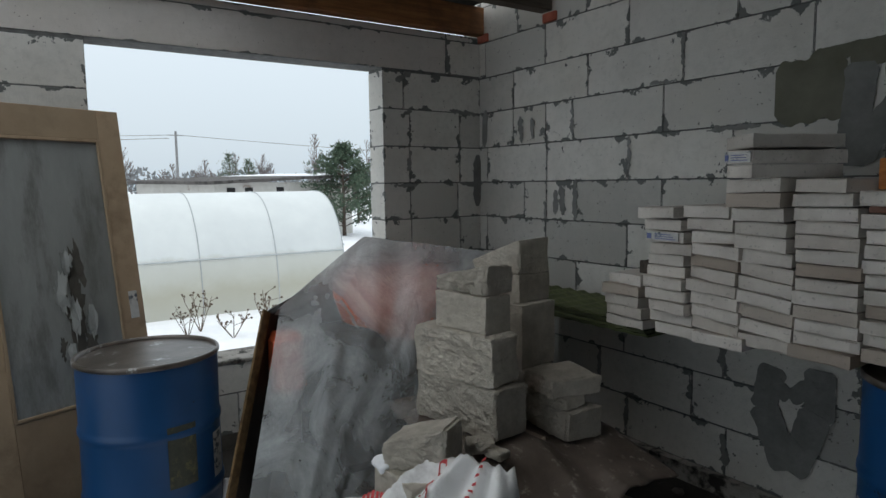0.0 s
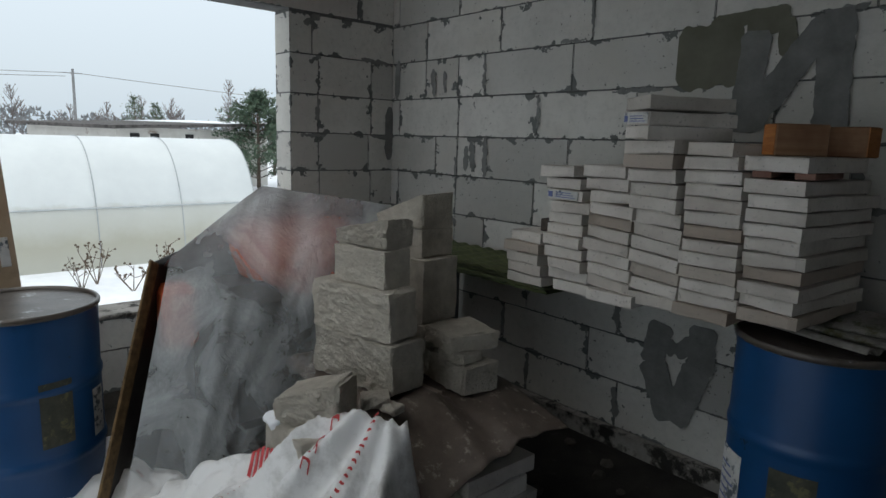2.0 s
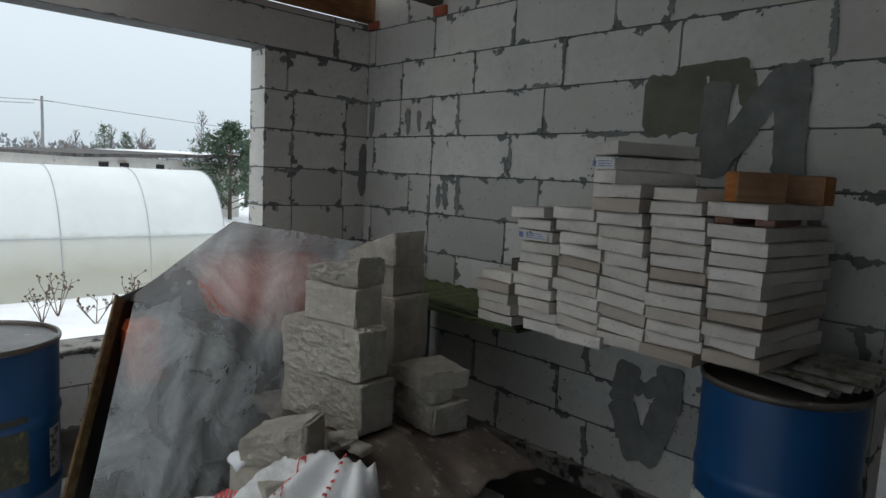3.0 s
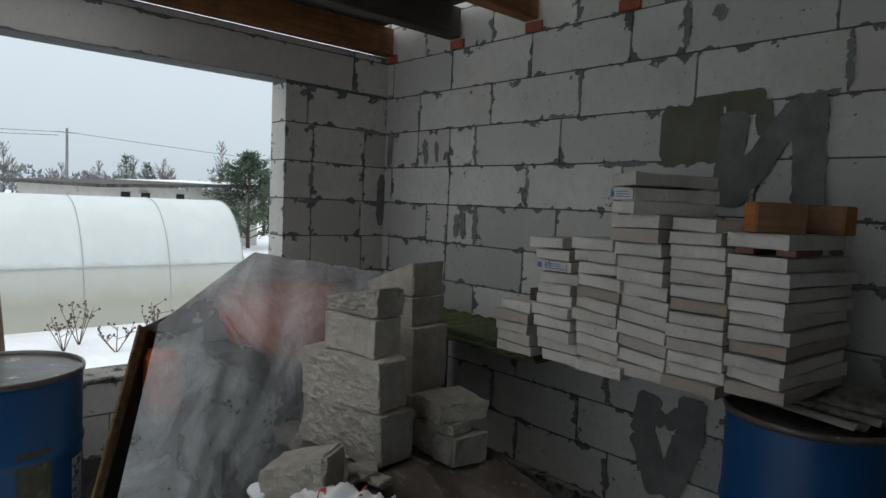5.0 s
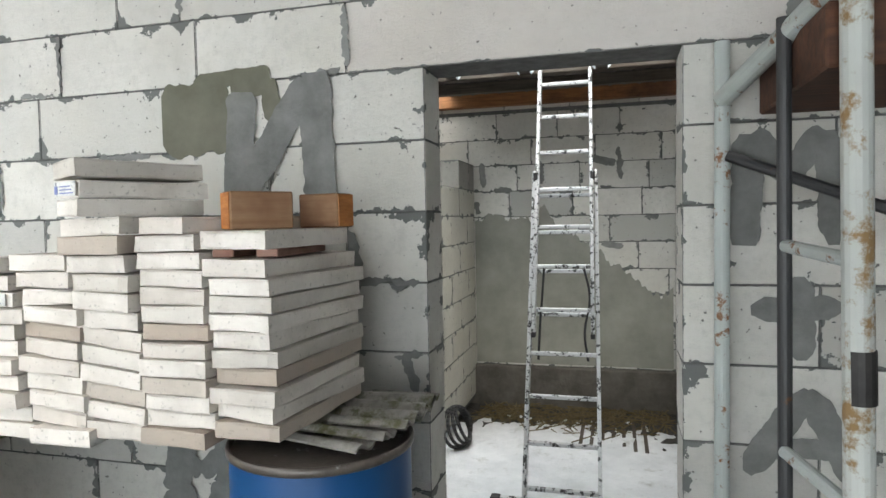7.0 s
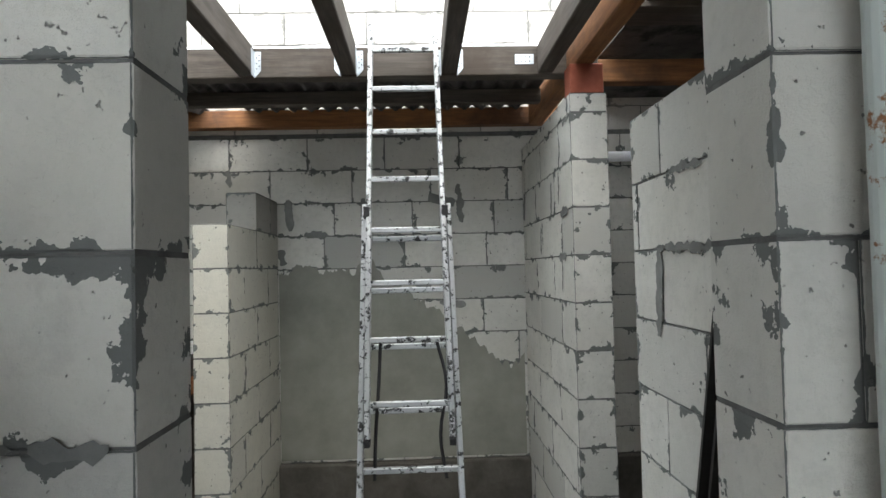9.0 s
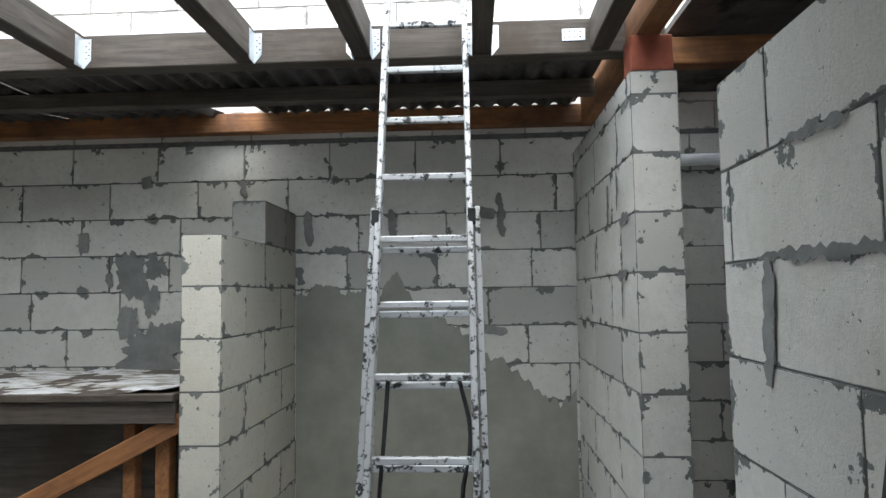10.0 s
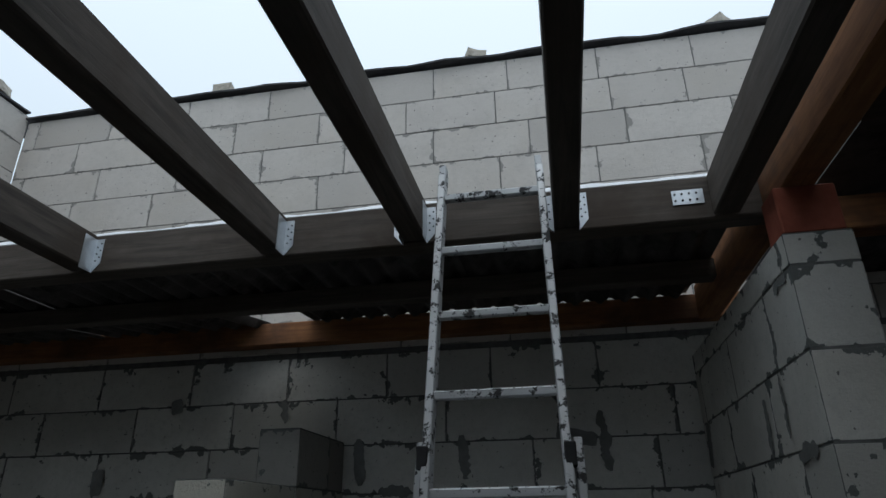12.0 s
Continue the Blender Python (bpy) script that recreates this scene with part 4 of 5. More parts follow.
part("lock_plate", box((DW - 0.075, -0.003, 0.93), (DW - 0.03, -0.0005, 1.07), 0.001), PAPER, leaf, "pale worn lock plate")

# tipped steel sheet with a rusty edge
sheet = empty("steel_sheet", label="dark steel sheet with a rusty folded edge standing on the floor", category="sheet")
s0, s1 = Vector((0.92, -2.34, -0.02)), Vector((0.527, -1.954, 0.984))
e = (s1 - s0)
far = Vector((-0.42, 0.34, 0.0))
bm = bmesh.new()
vs = [bm.verts.new(p) for p in (s0, s0 + far, s1 + far, s1)]
bm.faces.new(vs)
thicken(bm, (0.004, 0.004, 0))
part("sheet", bm, STEEL_DARK, sheet)
q = e.to_track_quat("Z", "Y").to_matrix().to_4x4()
bm = box((-0.006, -0.036, 0), (0.006, 0.036, e.length), 0.003)
part("folded_edge", bm, RUST, sheet, "rusty folded edge", m=Matrix.Translation(s0 + Vector((0.008, -0.004, 0))) @ q)

# concrete mixer under film
MIX_ORANGE = paint_material("orange_mixer_paint", (0.78, 0.16, 0.06), (0.30, 0.28, 0.26), 0.5, (0.58, 0.66), 6.0)
mixer = empty("concrete_mixer", 0.58, -1.27, 0, 0, label="orange concrete mixer wrapped in plastic film", category="mixer")
tilt = look((0.02, -0.02, 1.07), (0.32, -0.18, 2.0))
bm = lathe([(0.01, -0.11), (0.19, -0.105), (0.235, -0.10), (0.245, -0.085), (0.30, -0.05), (0.33, 0.02), (0.33, 0.05), (0.29, 0.2), (0.2, 0.33), (0.19, 0.33), (0.28, 0.19), (0.315, 0.04), (0.02, -0.09)], 40)
part("tub", bm, MIX_ORANGE, mixer, smooth=True, m=tilt)
part("motor_box", box((-0.14, -0.68, 0.58), (0.03, -0.52, 0.87), 0.03), MIX_ORANGE, mixer)
for a, b in (((-0.1, -0.3, -0.02), (0.0, -0.1, 0.9)), ((0.25, -0.25, -0.02), (0.02, -0.05, 0.9)), ((-0.1, 0.35, -0.02), (0.0, 0.15, 0.9)), ((0.3, 0.3, -0.02), (0.02, 0.1, 0.9))):
    part("leg", tube(a, b, 0.022, 10), PIPE_DARK, mixer)
part("cover", box((-0.16, -0.52, 0.18), (0.24, 0.02, 0.88), 0.08), STEEL_DARK, mixer)

m, n, l, b = material("dusty_plastic_film")
b.inputs["Base Color"].default_value = (0.70, 0.735, 0.75, 1)
b.inputs["Roughness"].default_value = 0.22
p = place(n, l, False)
fog = noise_of(n, l, 2.6, 6, 0.65, p, 0.8)
haze = ramp(n, l, fog.outputs["Fac"], [(0.38, (0.17, 0.17, 0.17)), (0.68, (0.58, 0.58, 0.58))])
mp = n.new("ShaderNodeMapping")
mp.inputs["Scale"].default_value = (16, 16, 5)
mp.inputs["Rotation"].default_value = (0.15, 0.25, 0)
l.new(p, mp.inputs["Vector"])
crease = noise_of(n, l, 1.0, 6, 0.7, mp.outputs["Vector"], 1.2)
haze = calc(n, l, "ADD", haze, calc(n, l, "MULTIPLY", ramp(n, l, crease.outputs["Fac"], [(0.55, (0, 0, 0)), (0.8, (1, 1, 1))]), 0.14))
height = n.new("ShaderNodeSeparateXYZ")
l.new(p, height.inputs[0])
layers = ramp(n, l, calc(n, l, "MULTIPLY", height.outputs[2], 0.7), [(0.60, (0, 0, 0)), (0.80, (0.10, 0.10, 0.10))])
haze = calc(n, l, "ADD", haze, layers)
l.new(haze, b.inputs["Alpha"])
wr = noise_of(n, l, 7, 5, 0.65, p, 1.5)
bump(n, l, b, calc(n, l, "MULTIPLY_ADD", crease.outputs["Fac"], 0.35, wr.outputs["Fac"]), 0.7, 0.03)
FILM = m
FILM_BACK = rough_surface("folded_dusty_film", [(0.34, 0.36, 0.37), (0.52, 0.54, 0.55)], 5, 0.4, bump_scale=9, bump_strength=0.6, bump_distance=0.03)
bm = bmesh.new()
A0, A1, PK, RT, BR = (Vector(v) for v in ((1.02, -2.28, 0.02), (0.56, -1.90, 1.0), (0.74, -1.545, 1.325), (0.99, -1.0, 1.235), (1.20, -1.72, 0.25)))
NS, NT = 70, 60
grid = []
for j in range(NT + 1):
    t = j / NT
    row = []
    for i in range(NS + 1):
        u = i / NS
        lo = A0.lerp(BR, u)
        k = u / 0.42
        hi = A1.lerp(PK, k ** 0.8) if k < 1 else PK.lerp(RT, (k - 1) / (1 / 0.42 - 1))
        c = lo.lerp(hi, t)
        bulge = math.sin(math.pi * t) * math.sin(math.pi * u)
        c += Vector((0.75, -0.35, 0.1)) * 0.10 * bulge
        f = noise.noise(Vector((u * 7 + t * 1.5, t * 2.0, 1))) * 0.035 + (0.5 - abs(noise.noise(Vector((u * 9 - t * 3, t * 4.0, 4))))) * 0.014
        c += Vector((0.8, -0.5, 0.2)) * f * min(1, 4 * u, 4 * (1 - u), 5 * t)
        row.append(bm.verts.new(c))
    grid.append(row)
for j in range(NT):
    for i in range(NS):
        bm.faces.new((grid[j][i], grid[j][i + 1], grid[j + 1][i + 1], grid[j + 1][i]))
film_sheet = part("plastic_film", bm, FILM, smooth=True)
film_sheet.visible_shadow = False
tagged(film_sheet, "crumpled translucent plastic film draped over the mixer", "plastic film")
# the film hangs down behind the mixer too
bm = bmesh.new()
lo0, lo1 = Vector((-0.12, -1.86, -0.01)), Vector((0.0, -0.66, -0.01))
grid = []
for j in range(31):
    row = []
    for i in range(41):
        u, t = i / 40, j / 30
        hi = A1.lerp(PK, (u / 0.42) ** 0.8) if u < 0.42 else PK.lerp(RT, (u - 0.42) / 0.58)
        c = lo0.lerp(lo1, u).lerp(hi, t) + Vector((-0.22 * math.sin(math.pi * t), 0.03 * math.sin(math.pi * t), 0.06 * math.sin(math.pi * t)))
        row.append(bm.verts.new(c + noise.noise_vector(Vector((u * 6, t * 3, 9))) * 0.03 * min(1, 6 * (1 - t))))
    grid.append(row)
for j in range(30):
    for i in range(40):
        bm.faces.new((grid[j][i], grid[j][i + 1], grid[j + 1][i + 1], grid[j + 1][i]))
back_layer = part("back_layer", bm, FILM_BACK, film_sheet, smooth=True)
back_layer.visible_shadow = False

# platform of slabs under a brown sheet, with broken blocks on it
rng = random.Random(11)
for k in range(8):
    z0 = -0.02 + 0.07 * k
    for j, (x0, x1, y0, y1) in enumerate(((1.02, 1.58, -1.50, -1.19), (1.02, 1.62, -1.17, -0.86), (1.64, 1.92, -1.34, -0.98))[:(3 if k < 5 else 2 if k < 7 else 1)]):
        dx, dy = rng.uniform(-0.025, 0.025), rng.uniform(-0.03, 0.03)
        ob = part("slab", rough_block((x0 + dx, y0 + dy, z0), (x1 + dx, y1 + dy, z0 + 0.067), k * 3 + j, 0.006, 4, 0.015), SLAB)
        tagged(ob, "pale rough concrete slab in a low floor stack", "slab", "slabs in the floor stack")
bm = bmesh.new()
bmesh.ops.create_grid(bm, x_segments=70, y_segments=60, size=0.5, matrix=Matrix.Translation((1.42, -1.17, 0)) @ pose(0, 0, 0, 0, 0, -6) @ Matrix.Diagonal((1.03, 0.78, 1, 1)))
for v in bm.verts:
    drop = 0.2 * max(0, v.co.x - 1.62) * (1 + 10 * max(0, -1.08 - v.co.y)) + max(0, -1.46 - v.co.y) * 0.5 + 0.055 * min(1, max(0, (v.co.y + 1.24) / 0.1))
    crease = abs(noise.noise(Vector((v.co.x * 3 + v.co.y * 2, v.co.y * 2, 3))))
    v.co.z = 0.556 - drop + 0.010 * noise.noise(v.co * 5) + 0.005 * noise.noise(v.co * 16) - 0.02 * max(0, 0.12 - crease) * (1 if v.co.x > 1.62 else 0)
    v.co.x += 0.03 * noise.noise(Vector((v.co.y * 9, 2, 0))) * max(0, v.co.x - 1.6) * 3
thicken(bm, (0, 0, -0.006))
tagged(part("brown_sheet", bm, BITUMEN, smooth=True), "dusty dark brown sheet sagging over the slab stack", "sheet")


def broken(x, y, z, w, d, h, rz, seed, label, amp=0.012, chip=0.03, cut=0.0, rx=0, ry=0):
    """A broken block; cut: how far its top slopes down to one side."""
    bm = rough_block((-w / 2, -d / 2, 0), (w / 2, d / 2, h), seed, amp, 16, chip)
    if amp > 0.011:
        for v in bm.verts:
            if v.co.y < -d / 2 + 0.03 and abs(v.co.x) < w * 0.42:
                v.co.y += 0.010 * noise.noise(v.co * 60 + Vector((seed, 0, 0))) + 0.012 * noise.noise(v.co * 27)
    for v in bm.verts:
        if cut and v.co.z > 0.02:
            v.co.z *= 1 - cut * (0.5 - v.co.x / w)
    ob = part("broken_block", bm, BROKEN, m=pose(x, y, z, rx, ry, rz))
    return tagged(ob, label, "block", "broken blocks on the pile")


def stood(x, y, z, w, d, h, rz, seed, label, **more):
    """A broken block given by the foot of its front right edge."""
    c, k = math.cos(radians(rz)), math.sin(radians(rz))
    return broken(x - c * w / 2 - k * d / 2, y - k * w / 2 + c * d / 2, z, w, d, h, rz, seed, label, **more)


HACKED = "broken grey aerated block with a rough hacked face"
stood(1.592, -1.432, 0.565, 0.475, 0.185, 0.203, 8, 1, HACKED, amp=0.013, chip=0.02)
stood(1.566, -1.43, 0.77, 0.44, 0.165, 0.20, 10, 2, HACKED, amp=0.013, chip=0.02)
stood(1.513, -1.414, 0.972, 0.30, 0.14, 0.15, 8, 3, "sawn grey aerated block offcut", amp=0.005, chip=0.008)
stood(1.497, -1.40, 1.123, 0.30, 0.15, 0.125, 8, 4, "crumbling wedge of aerated block on top of the pile", amp=0.02, chip=0.04, cut=0.55)
BACK = "grey aerated block at the back of the pile"
stood(1.36, -1.09, 0.52, 0.42, 0.22, 0.215, 6, 5, BACK, amp=0.004, chip=0.008)
stood(1.34, -1.08, 0.737, 0.42, 0.22, 0.29, 6, 6, BACK, amp=0.004, chip=0.008)
stood(1.30, -1.06, 1.03, 0.32, 0.20, 0.125, 6, 7, "grey aerated block with a rounded chipped edge", amp=0.006, chip=0.03)
stood(1.285, -1.05, 1.157, 0.36, 0.20, 0.16, 6, 8, "wedge-shaped broken aerated block tilted on the pile", amp=0.008, chip=0.01, cut=0.85)
stood(1.03, -0.92, 1.028, 0.14, 0.16, 0.23, 10, 18, "pointed chip of aerated block", amp=0.008, chip=0.01, cut=0.5)
stood(1.64, -1.097, 0.505, 0.29, 0.18, 0.125, -5, 9, "broken grey block lying on the brown sheet", amp=0.012, chip=0.03)
stood(1.62, -1.09, 0.632, 0.15, 0.13, 0.045, 4, 10, "thin broken piece of block", amp=0.012, chip=0.03)
stood(1.58, -1.125, 0.678, 0.24, 0.24, 0.075, -12, 11, "flat broken slab piece lying on a block", amp=0.012, chip=0.035)
broken(1.50, -1.70, 0.527, 0.25, 0.17, 0.18, 33, 12, "jagged grey block fragment", 0.012, 0.03, 0.45)
broken(1.58, -1.50, 0.556, 0.11, 0.08, 0.045, 60, 13, "small chip of block", 0.012, 0.02)
broken(1.65, -1.47, 0.548, 0.08, 0.06, 0.03, 10, 14, "small chip of block", 0.012, 0.02)
bm = rough_block((1.36, -1.84, -0.02), (1.64, -1.60, 0.525), 52, 0.01, 4, 0.02)
tagged(part("broken_block", bm, BROKEN), "grey block stood on the floor at the pile", "block", "broken blocks on the pile")
bm = bmesh.new()
bmesh.ops.create_icosphere(bm, subdivisions=3, radius=1, matrix=Matrix.Translation((1.40, -1.80, 0.525)) @ Matrix.Diagonal((0.07, 0.05, 0.028, 1)))
for v in bm.verts:
    v.co += noise.noise_vector(v.co * 9) * 0.03 + noise.noise_vector(v.co * 25) * 0.01
tagged(part("snow_lump", bm, SNOW, smooth=True), "small lump of snow beside the pile", "snow", kind="stuff")

# ---- slabs on the shelf ----
MOSSY = "mossy green corrugated sheet in a shelf-like stack"
for k in range(1, 5):
    slate(0.30, 1.56, -0.52 + 0.014 * (k % 2), -0.10, 0.836 + 0.0195 * k, 0.838 + 0.0195 * k, WOOD_BOARD, MOSSY, period=0.11, amp=0.0055 if k == 4 else 0.002, group="mossy sheets under the slabs", thick=0.013)
for k in range(4):
    slate(1.57 if k < 3 else 2.12, 2.46, -0.38 + 0.014 * (k % 2), -0.10, 0.889 + 0.0195 * k, 0.889 + 0.0195 * k, WOOD_BOARD, MOSSY, period=0.11, amp=0.002, group="mossy sheets under the slabs", thick=0.013)
prop = part("shelf_prop", box((0.34, -0.50, -0.02), (0.56, -0.14, 0.84), 0.006), AAC_DAMP)
tagged(prop, "grey block prop under the mossy sheets", "prop")


def slab(x, y, z, w, d, h, rz, seed, tip=0.0):
    """A cast slab, its front edge a little rounded and knocked about."""
    bm = rough_block((-w / 2, 0, 0), (w / 2, d, h), seed, 0.004, 6, 0.010)
    for v in bm.verts:
        v.co.z += 0.006 * (v.co.x / w) * noise.noise(Vector((seed * 1.3, 2, 0))) * 2
    ob = part("slab", bm, SLAB, m=pose(x, y, z, 0, tip, rz))
    return tagged(ob, "pale grey concrete slab in a leaning stack", "slab", "stacked slabs")


rng = random.Random(5)
# for each stack: middle of its lowest slab, width, underside, slab height, and how far each slab is pushed aside, in millimetres
stacks = ((1.597, 0.200, 0.934, 0.0472, (0, 0, -8, -8, -2)),
          (1.853, 0.190, 0.942, 0.0474, (0, -21, -23, -35, -48, -44, -49, -12, -56, -68, -86)),
          (2.030, 0.200, 0.942, 0.0485, (28, 0, 2, -7, -14, -16, -13, 3, -3, -27, -43)),
          (2.223, 0.202, 0.962, 0.0510, (0, -1, -2, -1, 1, 3, -7, -15, -19, -33, -44, -60, -88, -95, -82)),
          (2.418, 0.205, 0.962, 0.0468, (0, 13, 15, 18, 15, 15, 13, 7, 5, -3, -5, -20, -24)),
          (2.640, 0.190, 0.994, 0.0465, (0, -14, -3, -5, 2, -16, -17, -10, -5, -21)))
for c, (x, w, z, h, aside) in enumerate(stacks):
    count = len(aside)
    for k, off in enumerate(aside):
        turned = c == 3 and k >= count - 3
        long = 0.36 if turned else 0.47 + rng.uniform(-0.015, 0.015) if c == 5 else 0.44 + rng.uniform(-0.02, 0.02)
        rz = rng.uniform(-3, 3) - 3 + (-24 if turned else 0) + (-14 if c == 4 and k == count - 1 else 0) + (-2 if c == 5 else 0)
        tip = rng.uniform(-1.2, 1.2) + (3.5 if c in (2, 3) and 1 <= k < 8 else 0)
        ob = slab(x + off / 1000, -0.73 + rng.uniform(-0.016, 0.016) - (0.03 if turned else 0), z + k * h, (w if not turned else 0.155) + rng.uniform(-0.008, 0.008), long, h - rng.uniform(0.002, 0.006), rz, c * 40 + k, tip)
        if (c, k) in ((1, 8), (3, 13)):
            tag = part("paper_label", box((-0.085, -0.0075, 0.005), (0.075, -0.0045, h - 0.008)), PAPER, ob, "printed white paper label")
            for j in range(3):
                part("print_line", box((-0.04, -0.0090, 0.011 + 0.009 * j), (0.06 - 0.01 * j, -0.0076, 0.014 + 0.009 * j)), PRINT_BLUE, tag)
            part("print_mark", box((-0.078, -0.0090, 0.010), (-0.056, -0.0076, 0.032)), PRINT_BLUE, tag)
zt = 0.994 + 10 * 0.0465
SPACER_WOOD = rough_surface("faded_reddish_batten", [(0.26, 0.13, 0.095), (0.40, 0.24, 0.19)], 14, 0.85)
for x in (2.56, 2.69):
    ob = part("spacer", box((-0.03, 0, 0), (0.03, 0.34, 0.022), 0.003), SPACER_WOOD, m=pose(x, -0.69, zt, 0, 0, 5))
    tagged(ob, "reddish wooden spacer between slabs", "spacer", "spacers")
slab(2.612, -0.73, zt + 0.023, 0.205, 0.42, 0.048, -5, 300)
WOOD_PALE = wood_material("pale_brown_offcut", (0.36, 0.22, 0.13), (0.26, 0.14, 0.075), stain=(0.16, 0.07, 0.04))
for x, y, w, d, rz, side in ((2.60, -0.71, 0.17, 0.075, 50, -1), (2.63, -0.40, 0.14, 0.08, -10, 1)):
    ob = part("wood_offcut", box((0, 0, 0), (w, d, 0.10), 0.004), WOOD_PALE, m=pose(x, y, zt + 0.072, 0, 0, rz))
    tagged(ob, "orange-brown sawn timber offcut standing on the slabs", "offcut", "timber offcuts on the slabs")
    part("sawn_end", box((-0.003, 0.003, 0.003), (-0.0005, d - 0.003, 0.097)) if side < 0 else box((w + 0.0005, 0.003, 0.003), (w + 0.003, d - 0.003, 0.097)), WOOD_END, ob, "bright orange sawn end")
ob = part("wood_offcut", box((-0.03, 0, 0), (0.03, 0.07, 0.055), 0.003), WOOD_DARK, m=pose(1.66, -0.66, 0.934 + 5 * 0.0472))
tagged(ob, "dark brown timber offcut on the slabs", "offcut")
for k in range(3):
    slate(-0.19 + 0.02 * k, 0.19, -0.17, 0.16 - 0.05 * k, 0.013 * k, 0.013 * k, SLATE_PALE, "broken piece of old corrugated slate on the drum", period=0.085, amp=0.011, group="slate on the drum", m=pose(2.79 + 0.02 * k, -0.44 + 0.03 * k, 0.964, 0, 0, 76 + 7 * k))

# ---- woven sack cloth lying in the foreground ----
m, n, l, b = material("white_woven_sack")
p = place(n, l, False)
dirt = noise_of(n, l, 6, 6, 0.65, p)
l.new(ramp(n, l, dirt.outputs["Fac"], [(0.3, (0.50, 0.49, 0.47)), (0.5, (0.86, 0.86, 0.855))]), b.inputs["Base Color"])
b.inputs["Roughness"].default_value = 0.45
wv = n.new("ShaderNodeTexWave")
wv.inputs["Scale"].default_value = 90
l.new(p, wv.inputs["Vector"])
bump(n, l, b, wv.outputs["Fac"], 0.12, 0.002)
b.inputs["Transmission Weight"].default_value = 0.0
SACK = m
CO = Vector((0.585, -2.447))
CU, CV = Vector((0.815, 0.58)).normalized(), Vector((0.58, -0.815)).normalized()


def between(u, knots):
    for (a, p0), (c, p1) in zip(knots, knots[1:]):
        if u <= c:
            return p0 + (p1 - p0) * max(0.0, (u - a) / (c - a))
    return knots[-1][1]


def sack_point(u, v):
    """The cloth's surface: u along its crest, v from behind the crest towards the walker."""
    w = Vector((u, v, 0))
    crest = between(u + 0.03 * noise.noise(w * 4), ((-0.3, 0.0), (-0.12, 0.10), (0.15, 0.20), (0.42, 0.15), (0.68, 0.25), (1.33, 0.64), (1.54, 0.60), (1.64, 0.02)))
    f = max(0.0, 1 - v / (0.75 - 0.1 * u)) if v > 0 else max(0.0, 1 + v / 0.14)
    # folds fall away from the tip, flat facets crumple the rest
    r = math.hypot(v + 0.10, 1.47 - u)
    turn = math.atan2(v + 0.10, 1.47 - u) * 2.3 + 0.5 * noise.noise(w * 1.7)
    fold = abs(turn % 1.0 - 0.5) * 2 - 0.5
    turn2 = turn * 2.7 + 0.3
    fold2 = abs(turn2 % 1.0 - 0.5) * 2 - 0.5
    d = noise.voronoi(Vector((u * 3.0 + 0.1 * noise.noise(w * 9), v * 3.6, 0.5)))[0]
    d2 = noise.voronoi(Vector((u * 8.0, v * 8.0 + u * 2, 2.5)))[0]
    left = max(0.0, min(1.0, (0.95 - u) / 0.5))
    lie = min(1.0, 3 * crest + 0.1) * min(1.0, 4 * f + 0.35)
    h = crest * f + lie * ((0.085 * fold + 0.02 * fold2) * min(1, r / 0.35) + (0.07 + 0.13 * left) * (d[1] - d[0]) + (0.028 + 0.03 * left) * (d2[1] - d2[0])) - 0.03
    q = CO + CU * u + CV * (v - 0.24 * max(0.0, min(1.0, (0.7 - u) / 0.4)) + 0.05 * noise.noise(w * 3))
    return Vector((q.x, q.y, max(-0.01, h)))


bm = bmesh.new()
NU, NV = 150, 110
rows = [[bm.verts.new(sack_point(-0.3 + 2.03 * i / NU, -0.2 + 1.2 * j / NV)) for i in range(NU + 1)] for j in range(NV + 1)]
for j in range(NV):
    for i in range(NU):
        bm.faces.new((rows[j][i], rows[j][i + 1], rows[j + 1][i + 1], rows[j + 1][i]))
sack = part("sack_cloth", bm, SACK, smooth=True)
tagged(sack, "crumpled white woven sack cloth with red print on the floor", "sack")


def printed(u0, u1, v0, v1, name="print_mark"):
    bm = bmesh.new()
    n = 8
    g = [[bm.verts.new(sack_point(u0 + (u1 - u0) * i / n, v0 + (v1 - v0) * j / n) + Vector((0.0015, -0.0015, 0.004))) for i in range(n + 1)] for j in range(n + 1)]
    for j in range(n):
        for i in range(n):
            bm.faces.new((g[j][i], g[j][i + 1], g[j + 1][i + 1], g[j + 1][i]))
    part(name, bm, PRINT_RED, sack, "red printed mark")


for k in range(5):
    c = 1.28 - 0.012 * k
    printed(c, c + 0.026, 0.01 + 0.036 * k, 0.016 + 0.036 * k)
    printed(c, c + 0.004, 0.01 + 0.036 * k, 0.034 + 0.036 * k)
    printed(c + 0.022, c + 0.026, 0.01 + 0.036 * k, 0.030 + 0.036 * k)
for k in range(13):
    c = 1.425 - 0.006 * k
    printed(c, c + 0.016, 0.0 + 0.021 * k, 0.007 + 0.021 * k)
printed(1.40, 1.45, -0.05, -0.005)
for k in range(5):
    printed(0.96 + 0.02 * k, 0.973 + 0.02 * k, -0.01, 0.05)
PRINT_RED = rough_surface("faded_red_print", [(0.70, 0.56, 0.55), (0.74, 0.63, 0.62)], 30, 0.6)
for k in range(20):
    printed(0.74 + 0.01 * (k % 5), 1.0 - 0.012 * (k % 4), 0.16 + 0.014 * k, 0.1625 + 0.014 * k)
for u0, v0 in ((0.1, 0.12), (0.05, 0.2), (0.3, 0.05), (0.0, 0.3)):
    printed(u0, u0 + 0.05, v0, v0 + 0.03)

